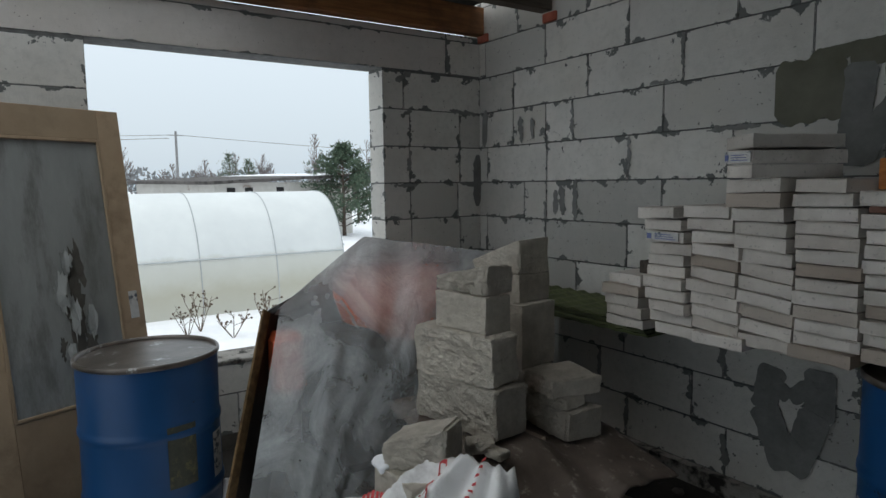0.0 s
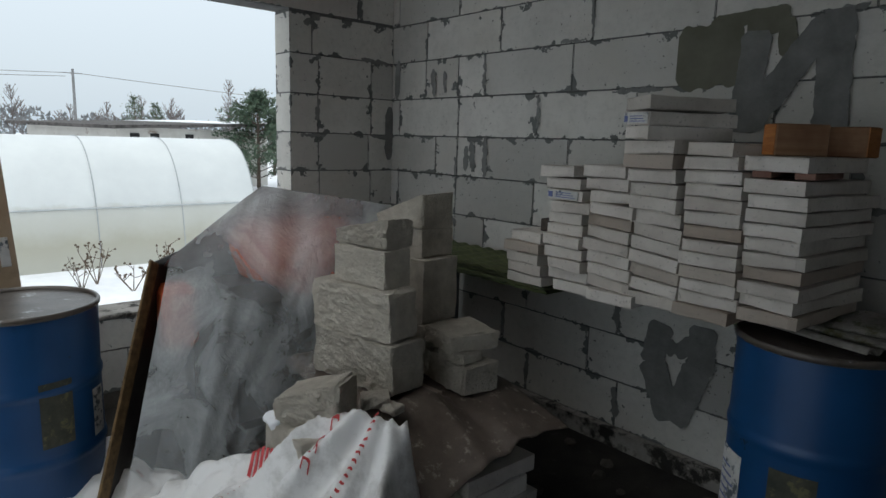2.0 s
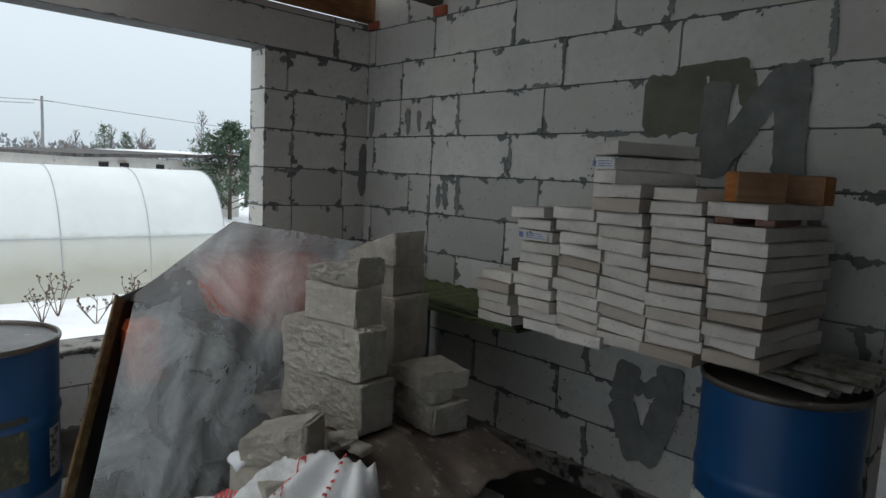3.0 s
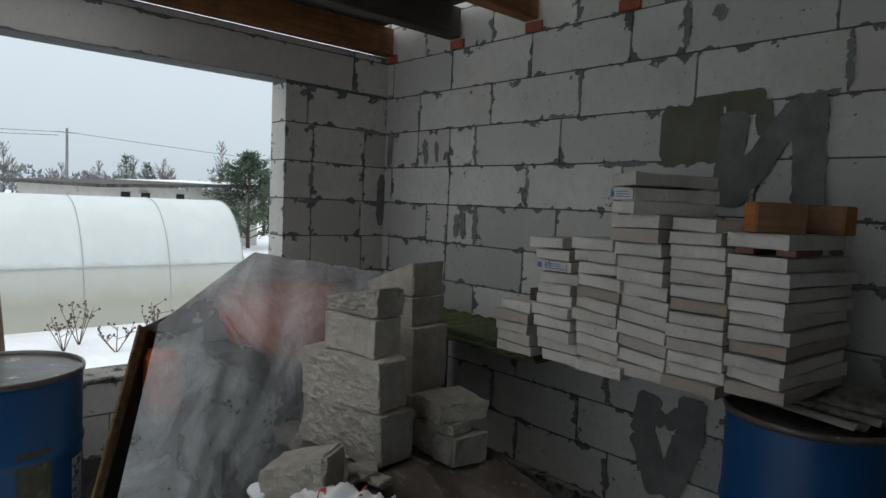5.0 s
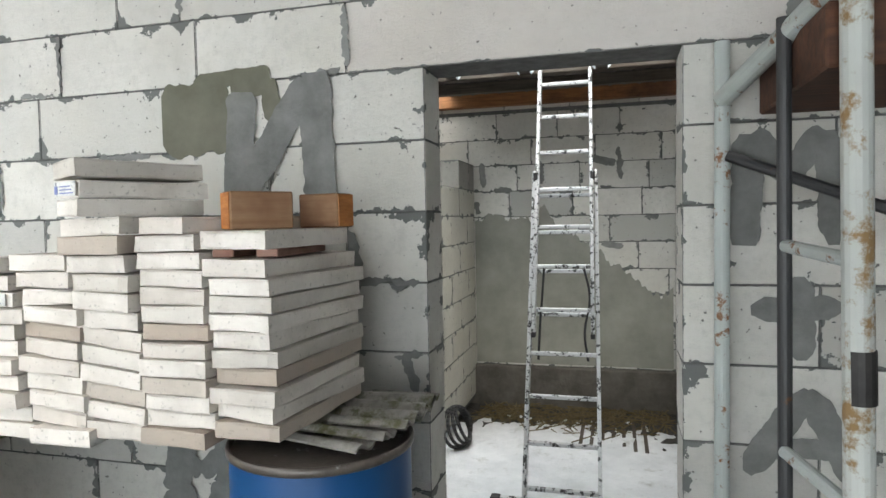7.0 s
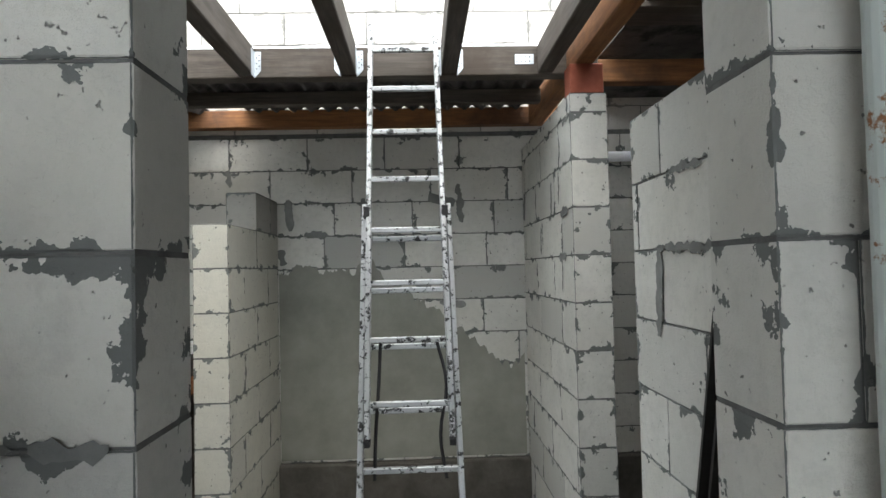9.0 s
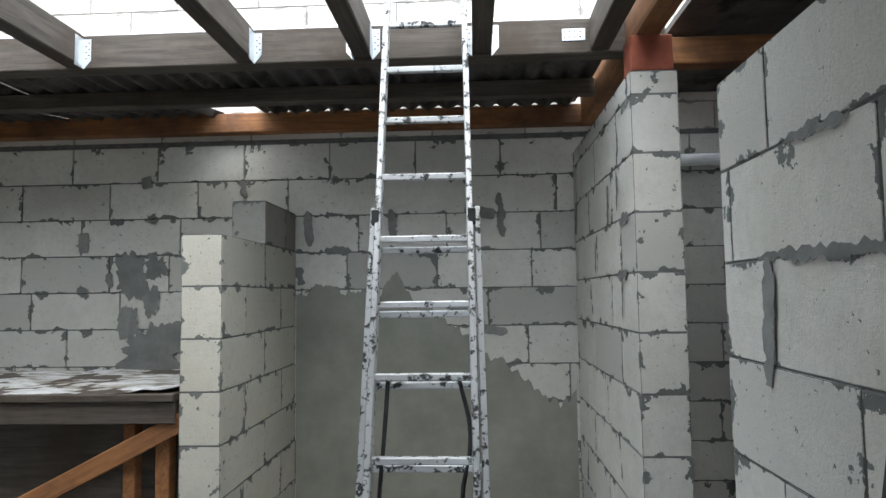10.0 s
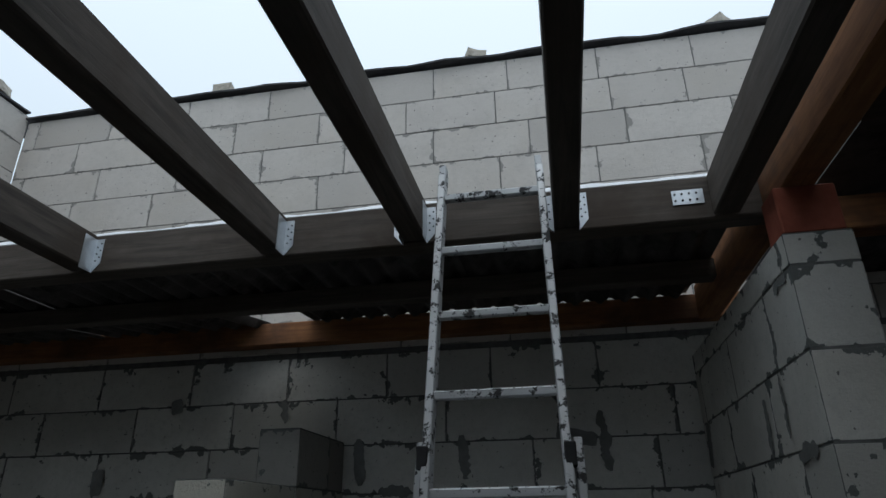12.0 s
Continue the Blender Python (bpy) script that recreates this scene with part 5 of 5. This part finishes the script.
# rubble on the porch floor
bm = bmesh.new()
rng = random.Random(9)
for k in range(170):
    x, y, r = rng.uniform(0.2, 3.6), rng.uniform(-2.2, -0.08), rng.choice((0.008, 0.012, 0.02, 0.03))
    bmesh.ops.create_icosphere(bm, subdivisions=1, radius=r, matrix=pose(x, y, -0.018 + r * 0.3, rng.uniform(0, 90), 0, rng.uniform(0, 90)) @ Matrix.Diagonal((1.3, 1, 0.6, 1)))
tagged(part("rubble", bm, FOUND), "scattered wet rubble and chips on the porch floor", "rubble", kind="stuff")
# yellow scraps below the door
SCRAP = rough_surface("yellowish_scrap", [(0.22, 0.19, 0.09), (0.38, 0.34, 0.22)], 10, 0.8)
for k, (x, y, rz) in enumerate(((0.42, -2.98, 20), (0.50, -2.86, 70))):
    bm = bmesh.new()
    bmesh.ops.create_grid(bm, x_segments=8, y_segments=6, size=0.5, matrix=Matrix.Diagonal((0.2, 0.1, 1, 1)))
    for v in bm.verts:
        v.co.z = 0.02 + 0.03 * noise.noise(v.co * 9 + Vector((k, 0, 0)))
    tagged(part("scrap", bm, SCRAP, m=pose(x, y, 0.0, 0, 0, rz)), "crumpled yellowish scrap on the floor", "scrap", "scraps on the floor")

# ---- scaffold ----
scaffold = empty("scaffold", label="grey painted tube scaffold with dark braces and a brown deck", category="scaffold")
part("post", tube((3.86, -0.065, -0.3), (3.86, -0.065, 2.06), 0.0225, 16), PIPE_PAINT, scaffold)
part("post", tube((4.02, -0.75, -0.02), (3.98, -0.75, 2.75), 0.028, 16), PIPE_RUSTY, scaffold, "rust-streaked grey post")
part("collar", tube((4.005, -0.75, 1.175), (4.003, -0.75, 1.28), 0.0295, 16), STEEL_DARK, scaffold, "dark painted band")
part("post", tube((3.945, -0.48, -0.02), (3.93, -0.48, 2.0), 0.0165, 16), PIPE_DARK, scaffold)
part("top_bar", tube((3.86, -0.07, 1.89), (4.0, -0.74, 2.02), 0.027, 16), PIPE_PAINT, scaffold)
for z in (1.47, 0.98):
    part("rung", tube((3.935, -0.49, z), (4.0, -0.745, z - 0.02), 0.016, 12), PIPE_PAINT, scaffold)
part("brace", tube((3.87, -0.09, 1.72), (4.75, -0.42, 1.32), 0.0165, 12), PIPE_DARK, scaffold)
part("brace", tube((4.0, -0.77, 0.62), (5.0, -0.62, 0.85), 0.0165, 12), PIPE_DARK, scaffold)
DECK = wood_material("dark_formwork_board", (0.12, 0.05, 0.028), (0.05, 0.025, 0.018), stain=(0.02, 0.014, 0.012))
part("deck", box((3.95, -0.72, 1.83), (6.2, -0.12, 1.96), 0.006), DECK, scaffold, "brown formwork board deck")
part("post", tube((6.1, -0.75, -0.02), (6.1, -0.75, 2.05), 0.028, 16), PIPE_PAINT, scaffold)
part("post", tube((6.1, -0.08, -0.02), (6.1, -0.08, 2.05), 0.028, 16), PIPE_PAINT, scaffold)

# ---- roofless room: ladder, table, profiles ----
ladder = empty("ladder", label="paint-splattered aluminium extension ladder leaning on the trimmer beam", category="ladder")
SL = 0.262
at = lambda x, z, off=0.0: Vector((x, 2.336 + SL * (z - 1.857) + off, z))
along = Vector((0, SL, 1)).normalized()


def rail(x0, z0, x1, z1, off, w=0.024, d=0.055):
    a, c = at(x0, z0, off), at(x1, z1, off)
    m = Matrix.Translation(a) @ (c - a).to_track_quat("Z", "X").to_matrix().to_4x4()
    return box((-d / 2, -w / 2, 0), (d / 2, w / 2, (c - a).length), 0.003, m)


for sx in (-1, 1):
    part("rail", rail(3.215 + sx * 0.235, -0.27, 3.215 + sx * 0.207, 1.87, 0.0), ALU, ladder)
    part("rail", rail(3.215 + sx * 0.190, 0.80, 3.21 + sx * 0.172, 2.815, -0.045), ALU, ladder)
    part("hook", box((-0.012, -0.02, 0), (0.012, 0.03, 0.06), 0.003, Matrix.Translation(at(3.21 + sx * 0.17, 2.80, -0.045))), ALU, ladder)
    part("end_cap", box((-0.014, -0.03, -0.03), (0.014, 0.03, 0.0), 0.003, Matrix.Translation(at(3.215 + sx * 0.19, 0.80, -0.045))), STRAP, ladder)
    part("clip", box((-0.015, -0.034, -0.03), (0.015, 0.034, 0.03), 0.003, Matrix.Translation(at(3.212 + sx * 0.190, 1.83, -0.045))), STRAP, ladder, "dark plastic guide clip")
    part("foot", box((-0.02, -0.035, -0.012), (0.02, 0.035, 0.02), 0.004, Matrix.Translation(at(3.215 + sx * 0.235, -0.268))), STRAP, ladder)
for z in (2.718, 2.492, 2.253, 2.0, 1.742, 1.487, 1.225, 0.945):
    half = 0.172 + 0.018 * (2.88 - z) / 2.08
    part("rung", box((3.213 - half, -0.014, -0.013), (3.213 + half, 0.014, 0.013), 0.004, Matrix.Translation((0, *at(0, z, -0.045)[1:]))), ALU, ladder)
for z in (1.70, 1.45, 1.19, 0.91, 0.66, 0.393, 0.108, -0.16):
    half = 0.207 + 0.028 * (1.87 - z) / 2.14
    part("rung", box((3.215 - half, -0.014, -0.013), (3.215 + half, 0.014, 0.013), 0.004, Matrix.Translation((0, *at(0, z, 0.0)[1:]))), ALU, ladder)
part("stabiliser", box((2.80, 1.745, -0.275), (3.62, 1.80, -0.215), 0.004), ALU, ladder)
for x in (2.80, 3.62):
    part("end_cap", box((x - 0.03, 1.74, -0.278), (x + 0.03, 1.805, -0.21), 0.004), STRAP, ladder)
for sx, sag in ((-1, 0.0), (1, 0.03)):
    cu = bpy.data.curves.new("strap", "CURVE")
    cu.dimensions = "3D"
    cu.bevel_depth = 0.008
    cu.resolution_u = 4
    sp = cu.splines.new("BEZIER")
    pts = [at(3.215 + sx * 0.13, 1.22, -0.03), at(3.215 + sx * (0.14 + sag), 1.02, -0.02), at(3.215 + sx * (0.155 - sag * 0.6), 0.80, 0.0), at(3.215 + sx * 0.16, 0.62, 0.0)]
    sp.bezier_points.add(len(pts) - 1)
    for bp, q in zip(sp.bezier_points, pts):
        bp.co = q
        bp.handle_left_type = bp.handle_right_type = "AUTO"
    cu.materials.append(STRAP)
    ob = new("strap", cu)
    dg = bpy.context.evaluated_depsgraph_get()
    me = bpy.data.meshes.new_from_object(ob.evaluated_get(dg))
    bpy.data.objects.remove(ob)
    st = new("strap", me)
    st.parent = ladder
    tagged(st, "black woven strap")

table = empty("work_table", label="snow-covered board table on orange timber legs", category="table")
part("tabletop", box((0.2, 2.75, 1.035), (1.98, 3.75, 1.075), 0.006), WOOD_DARK_X, table)
part("apron", box((0.2, 2.77, 0.93), (1.98, 2.81, 1.034), 0.004), WOOD_DARK_X, table)
part("leg", box((1.86, 2.83, -0.28), (1.93, 2.90, 1.034), 0.004), WOOD_ORANGE, table)
part("leg", box((1.70, 2.83, -0.28), (1.76, 2.90, 1.034), 0.004), WOOD_ORANGE, table)
part("leg", box((0.3, 2.83, -0.28), (0.37, 2.90, 1.034), 0.004), WOOD_ORANGE, table)
part("leg", box((0.3, 3.6, -0.28), (0.37, 3.68, 1.034), 0.004), WOOD_ORANGE, table)
# dark board added to stand for the shade under the table
part("back_board", box((0.2, 3.0, 0.1), (1.98, 3.03, 1.03), 0.003), WOOD_DARK_X, table)
bm = box((0, -0.02, -0.045), (1.3, 0.02, 0.045), 0.004)
part("brace", bm, WOOD_ORANGE_X, table, m=pose(0.85, 2.805, 0.35, 0, -27, 0))
bm = bmesh.new()
bmesh.ops.create_grid(bm, x_segments=60, y_segments=30, size=0.5, matrix=Matrix.Translation((1.09, 3.25, 0)) @ Matrix.Diagonal((1.76, 0.98, 1, 1)))
for v in bm.verts:
    v.co.z = 1.0755 + max(-0.001, 0.016 * noise.noise(v.co * 4) + 0.012 * noise.noise(v.co * 14) + 0.02 * max(0, v.co.x - 1.6) * 3)
tagged(part("snow_cover", bm, SNOW_DIRTY, smooth=True), "thin melting snow on the table top", "snow", kind="stuff")

for k, (a, c, r) in enumerate((((3.99, 1.06, Z_FLOOR2), (4.045, 0.60, 1.84), 0.03), ((3.95, 0.80, Z_FLOOR2), (4.05, 0.555, 1.80), 0.028), ((3.98, 0.93, Z_FLOOR2), (4.06, 0.58, 1.50), 0.022))):
    a, c = Vector(a), Vector(c)
    m_ = Matrix.Translation(a) @ (c - a).to_track_quat("Z", "X").to_matrix().to_4x4()
    bm = box((-r, -r * 1.2, 0), (r, -r * 0.9, (c - a).length), 0, m_)
    add_box(bm, (-r, -r * 0.9, 0), (-r * 0.7, r * 1.2, (c - a).length), 0, m_)
    add_box(bm, (r * 0.7, -r * 0.9, 0), (r, r * 1.2, (c - a).length), 0, m_)
    tagged(part("steel_profile", bm, (STEEL_DARK, RUST, STEEL_DARK)[k]), "dark steel profile leaning on the block partition", "profile", "leaning profiles")
cu = bmesh.new()
for k in range(4):
    ang = 12 * k
    mm = pose(2.32 + 0.012 * k, 2.70 + 0.02 * k, -0.10, 78 - 4 * k, 0, 60 + ang)
    seg = 28
    R = 0.16 - 0.008 * k
    pts = [mm @ Vector((R * math.cos(2 * math.pi * i / seg), R * math.sin(2 * math.pi * i / seg), 0)) for i in range(seg)]
    for i in range(seg):
        add_tube(cu, pts[i], pts[(i + 1) % seg], 0.014, 8)
tagged(part("hose_coil", cu, STRAP, smooth=True), "coil of black hose leaning on the stub wall", "hose")
bm = bmesh.new()
rng = random.Random(21)
for k in range(420):
    x, y = rng.uniform(2.3, 4.0), rng.gauss(3.75, 0.22)
    if not 3.0 < y < 3.97:
        continue
    ln = rng.uniform(0.05, 0.18)
    add_box(bm, (-ln, -0.004, 0), (ln, 0.004, 0.006), 0, pose(x, y, Z_FLOOR2 + rng.uniform(0.0, 0.03), 0, rng.uniform(-8, 8), rng.uniform(0, 180)))
STRAW = rough_surface("dead_straw", [(0.07, 0.055, 0.025), (0.16, 0.12, 0.06)], 20, 0.9)
tagged(part("straw", bm, STRAW), "dead straw and twigs on the ground by the back wall", "straw", kind="stuff")
for k in range(7):
    x = 3.25 + 0.085 * k
    ob = part("slat", box((x, 2.9, Z_FLOOR2 - 0.01), (x + 0.03, 3.7, Z_FLOOR2 + 0.012), 0.003), WOOD_DARK)
    tagged(ob, "dark wet slat of a pallet sunk in the snow", "slat", "slats on the ground")

# ---- outside the window ----
GH_FILM, n, l, b = material("milky_polycarbonate")
p = place(n, l, False)
sep = n.new("ShaderNodeSeparateXYZ")
l.new(p, sep.inputs[0])
fl = noise_of(n, l, 1.2, 5, 0.6, p)
c = ramp(n, l, fl.outputs["Fac"], [(0.3, (0.70, 0.73, 0.73)), (0.7, (0.80, 0.83, 0.82))])
grime = noise_of(n, l, 2.5, 6, 0.7, p)
hz = calc(n, l, "MULTIPLY", calc(n, l, "MULTIPLY_ADD", grime.outputs["Fac"], 0.35, sep.outputs[2]), 0.75)
c = mix(n, l, ramp(n, l, hz, [(0.0, (0.6, 0.6, 0.6)), (0.42, (0.85, 0.85, 0.85)), (0.62, (0.55, 0.55, 0.55)), (0.82, (0.42, 0.42, 0.42)), (0.9, (0, 0, 0))]), c, (0.45, 0.43, 0.33))
l.new(c, b.inputs["Base Color"])
b.inputs["Roughness"].default_value = 0.35
b.inputs["Transmission Weight"].default_value = 0.15
GH_RIB = rough_surface("grey_greenhouse_rib", [(0.38, 0.40, 0.41), (0.50, 0.52, 0.53)], 9, 0.5, 0.2)
near = Vector((-7.7, 2.3, -0.62))
ax = Vector((0.0, -1.0, 0))
pr = Vector((-1.0, 0.0, 0))
gh = empty("greenhouse", label="white arched polycarbonate greenhouse in the snow", category="greenhouse")
gh.matrix_basis = Matrix(((ax.x, pr.x, 0, near.x), (ax.y, pr.y, 0, near.y), (0, 0, 1, near.z), (0, 0, 0, 1)))
WG, HG, LG = 3.0, 2.08, 8.0


def arch(k, grow=0.0):
    a = math.pi * k
    return Vector((0, WG / 2 - (WG / 2 + grow) * math.copysign(abs(math.cos(a)) ** 0.8, math.cos(a)), (HG + grow) * math.sin(a) ** 0.85))


N = 28
for i in range(6):
    bm = bmesh.new()
    g = [[bm.verts.new(arch(j / N) + Vector((LG * i / 6 + 0.004 + q * (LG / 6 - 0.008), 0, 0))) for j in range(N + 1)] for q in (0, 1)]
    for j in range(N):
        bm.faces.new((g[0][j], g[0][j + 1], g[1][j + 1], g[1][j]))
    part("cover_sheet", bm, GH_FILM, gh, "milky polycarbonate sheet", smooth=True)
for x in (0.0, LG):
    bm = bmesh.new()
    bm.faces.new([bm.verts.new(arch(j / N) + Vector((x, 0, 0))) for j in range(N + 1)])
    part("end_wall", bm, GH_FILM, gh)
for i in range(7):
    bm = bmesh.new()
    pts = [arch(j / N, 0.008) + Vector((LG * i / 6, 0, 0)) for j in range(N + 1)]
    for a, c in zip(pts, pts[1:]):
        add_tube(bm, a, c, 0.009, 6)
    part("rib", bm, GH_RIB, gh)
for k in (0.13, 0.87):
    part("rail", tube(arch(k, 0.012), arch(k, 0.012) + Vector((LG, 0, 0)), 0.014, 6), GH_RIB, gh)
part("bar", tube((-0.01, 0.1, 1.05), (-0.01, WG - 0.1, 1.05), 0.018, 6), GH_RIB, gh)

shed = empty("shed", label="low whitewashed brick shed with a snowy slate roof", category="shed")
SHED_WALL = rough_surface("whitewashed_brick", [(0.52, 0.50, 0.46), (0.66, 0.64, 0.60)], 2, 0.9, stain=(0.28, 0.22, 0.18), stain_scale=1.2, stain_range=(0.58, 0.64))
shed.matrix_basis = pose(-25, 5.6, -0.62, 0, 0, 18)
part("wall", box((-3.0, -3.4, 0), (3.0, 3.6, 2.35)), SHED_WALL, shed)
bm = box((-3.5, -3.9, -0.06), (3.5, 4.1, 0.06))
part("roof", bm, SLATE, shed, m=pose(0, 0, 2.55, 2.5, 0.8, 0))
bm = box((-3.4, 1.0, 0.062), (3.35, 4.0, 0.075))
part("roof_snow", bm, SNOW, shed, m=pose(0, 0, 2.55, 2.5, 0.8, 0))
for y in (-2.9, -2.1, -0.6):
    part("window", box((3.001, y, 1.7), (3.03, y + 0.35, 2.15)), HOLE, shed)

pole = empty("power_pole", -40, 5.8, -0.62, label="grey concrete power pole with wires", category="pole")
POLE = rough_surface("grey_pole", [(0.18, 0.18, 0.18), (0.28, 0.28, 0.28)], 4, 0.9)
part("post", tube((0, 0, 0), (0, 0, 5.75), 0.10, 10, 0.07), POLE, pole)
part("cross_arm", tube((0, -0.5, 5.5), (0, 0.5, 5.5), 0.03, 6), POLE, pole)
for y0, z0, y1, z1, x1 in ((0.4, 5.5, 40, 3.6, 8), (-0.4, 5.5, -30, 5.4, -4), (-0.4, 5.3, -30, 4.9, -4)):
    bm = bmesh.new()
    pts = [Vector((x1 * k / 14, y0 + (y1 - y0) * k / 14, z0 + (z1 - z0) * k / 14 - 1.2 * (k / 14) * (1 - k / 14))) for k in range(15)]
    for a, c in zip(pts, pts[1:]):
        add_tube(bm, a, c, 0.018, 4)
    part("wire", bm, POLE, pole)

m, n, l, b = material("pine_needles")
gi = n.new("ShaderNodeNewGeometry")
l.new(ramp(n, l, gi.outputs["Random Per Island"], [(0.0, (0.03, 0.05, 0.032)), (0.6, (0.065, 0.105, 0.065)), (1.0, (0.10, 0.14, 0.09))]), b.inputs["Base Color"])
b.inputs["Roughness"].default_value = 0.8
NEEDLE = m
BARK = rough_surface("bark", [(0.06, 0.045, 0.035), (0.13, 0.10, 0.08)], 12, 0.95)
TWIG = rough_surface("bare_twigs", [(0.10, 0.085, 0.08), (0.17, 0.15, 0.145)], 5, 0.95)


def pine(x, y, z, h, seed, spread=0.32, tufts=1500):
    t = empty("pine_tree", x, y, z, 17 * seed, label="young dark green pine standing in the snow", category="tree", group="pines")
    rng = random.Random(seed)
    part("trunk", tube((0, 0, 0), (0, 0, h * 0.97), 0.09, 8, 0.015), BARK, t)
    bm, lb = bmesh.new(), bmesh.new()
    whorls = 13
    for w in range(whorls):
        zz = h * (0.10 + 0.86 * w / (whorls - 1))
        reach = h * spread * (1 - (w / (whorls - 0.2)) ** 1.2) * rng.uniform(0.75, 1.1) + 0.12
        for k in range(6):
            a = rng.uniform(0, 6.283)
            d = Vector((math.cos(a), math.sin(a), rng.uniform(0.15, 0.55))).normalized()
            r = reach * rng.uniform(0.6, 1.1)
            add_tube(lb, (0, 0, zz), Vector((0, 0, zz)) + d * r, 0.018, 4, 0.006)
            for q in range(int(tufts / whorls / 6)):
                f = rng.uniform(0.3, 1.05)
                c = Vector((0, 0, zz)) + d * r * f + Vector([rng.gauss(0, 0.07 + 0.05 * f) for _ in range(3)])
                e = Vector([rng.gauss(0, 1) for _ in range(3)]) + d * 0.8 + Vector((0, 0, 0.7))
                e.normalize()
                s = e.cross(Vector((rng.gauss(0, 1), rng.gauss(0, 1), 0.3))).normalized()
                L = rng.uniform(0.10, 0.2)
                bm.faces.new([bm.verts.new(c + v) for v in (-s * L * 0.22, e * L, s * L * 0.22)])
    part("limbs", lb, BARK, t)
    part("crown", bm, NEEDLE, t)
    return t


pine(-22, 8.95, -0.62, 3.9, 3, 0.74, 6500)
pine(-30, 13.6, -0.62, 3.6, 5, 0.36, 1800)
pine(-44, 10.2, -0.62, 4.6, 8, 0.34, 1200)
pine(-46, 12.2, -0.62, 4.2, 9, 0.40, 1200)


def bare(bm, x, y, z, h, rng):
    """A leafless tree of tapering limbs."""
    add_tube(bm, (x, y, z), (x + rng.uniform(-0.3, 0.3), y, z + h), 0.07, 5, 0.015)
    for k in range(26):
        f = rng.uniform(0.25, 0.98)
        a = rng.uniform(0, 6.283)
        ln = h * 0.34 * (1.1 - f) + 0.3
        p0 = Vector((x, y, z + h * f))
        p1 = p0 + Vector((math.cos(a) * 0.6, math.sin(a) * 0.6, 0.9)) * ln
        add_tube(bm, p0, p1, 0.034, 4, 0.012)
        for q in range(3):
            g = p0.lerp(p1, rng.uniform(0.4, 0.95))
            add_tube(bm, g, g + Vector((rng.uniform(-0.5, 0.5), rng.uniform(-0.5, 0.5), rng.uniform(0.3, 0.8))) * ln * 0.5, 0.02, 3, 0.008)


rng = random.Random(31)
bm = bmesh.new()
for k in range(46):
    y = -14 + 1.35 * k + rng.uniform(-0.8, 0.8)
    bare(bm, -58 + rng.uniform(-6, 6), y, -0.6, rng.choice((3.4, 4.2, 5.0, 6.4)) * rng.uniform(0.85, 1.15), rng)
tagged(part("bare_wood", bm, TWIG), "far line of leafless birches and brush", "woods", kind="stuff")
bm = bmesh.new()
for k in range(5200):
    y = rng.uniform(-16, 52)
    h = 2.2 + 1.0 * noise.noise(Vector((y * 0.25, 2, 0))) + 0.5 * noise.noise(Vector((y * 0.9, 7, 0)))
    c = Vector((-64 + rng.uniform(-3, 3), y, -0.6 + rng.uniform(0, 1) ** 0.7 * (h + 1.4)))
    L = rng.uniform(0.2, 0.5)
    e = Vector((rng.gauss(0, 0.4), rng.gauss(0, 0.6), 1)).normalized()
    s = Vector((rng.uniform(-0.3, 0.3), 1, 0)).normalized()
    bm.faces.new([bm.verts.new(c + v) for v in (-s * L * 0.4, e * L, s * L * 0.4)])
# the haze of the distance is put into these grey base colours
m, n, l, b = material("hazy_far_brush")
gi = n.new("ShaderNodeNewGeometry")
l.new(ramp(n, l, gi.outputs["Random Per Island"], [(0.0, (0.13, 0.145, 0.15)), (0.5, (0.19, 0.20, 0.205)), (1.0, (0.27, 0.275, 0.28))]), b.inputs["Base Color"])
b.inputs["Roughness"].default_value = 0.9
tagged(part("far_wood", bm, m), "hazy grey band of far woods", "woods", kind="stuff")

WEED = rough_surface("dead_weed", [(0.07, 0.05, 0.035), (0.14, 0.10, 0.07)], 9, 0.95)
rng = random.Random(14)
for k, (x, y, h) in enumerate(((-6.2, -0.95, 0.55), (-6.5, -0.7, 0.6), (-5.6, 0.05, 0.7), (-5.8, -0.4, 0.35))):
    bm = bmesh.new()
    for j in range(5):
        a = rng.uniform(0, 6.283)
        top_ = Vector((math.cos(a) * 0.22, math.sin(a) * 0.22, h * rng.uniform(0.6, 1.0)))
        add_tube(bm, (0, 0, 0), top_, 0.008, 4, 0.004)
        for q in range(4):
            g = top_ * rng.uniform(0.5, 1.0)
            t2 = g + Vector((rng.gauss(0, 0.07), rng.gauss(0, 0.07), rng.uniform(0.02, 0.12)))
            add_tube(bm, g, t2, 0.005, 4, 0.003)
            bmesh.ops.create_icosphere(bm, subdivisions=1, radius=0.018, matrix=Matrix.Translation(t2))
    tagged(part("dry_weed", bm, WEED, m=pose(x, y, -0.64, 0, 0, 40 * k)), "dead brown weed stalks standing in the snow", "weed", "dead weeds")
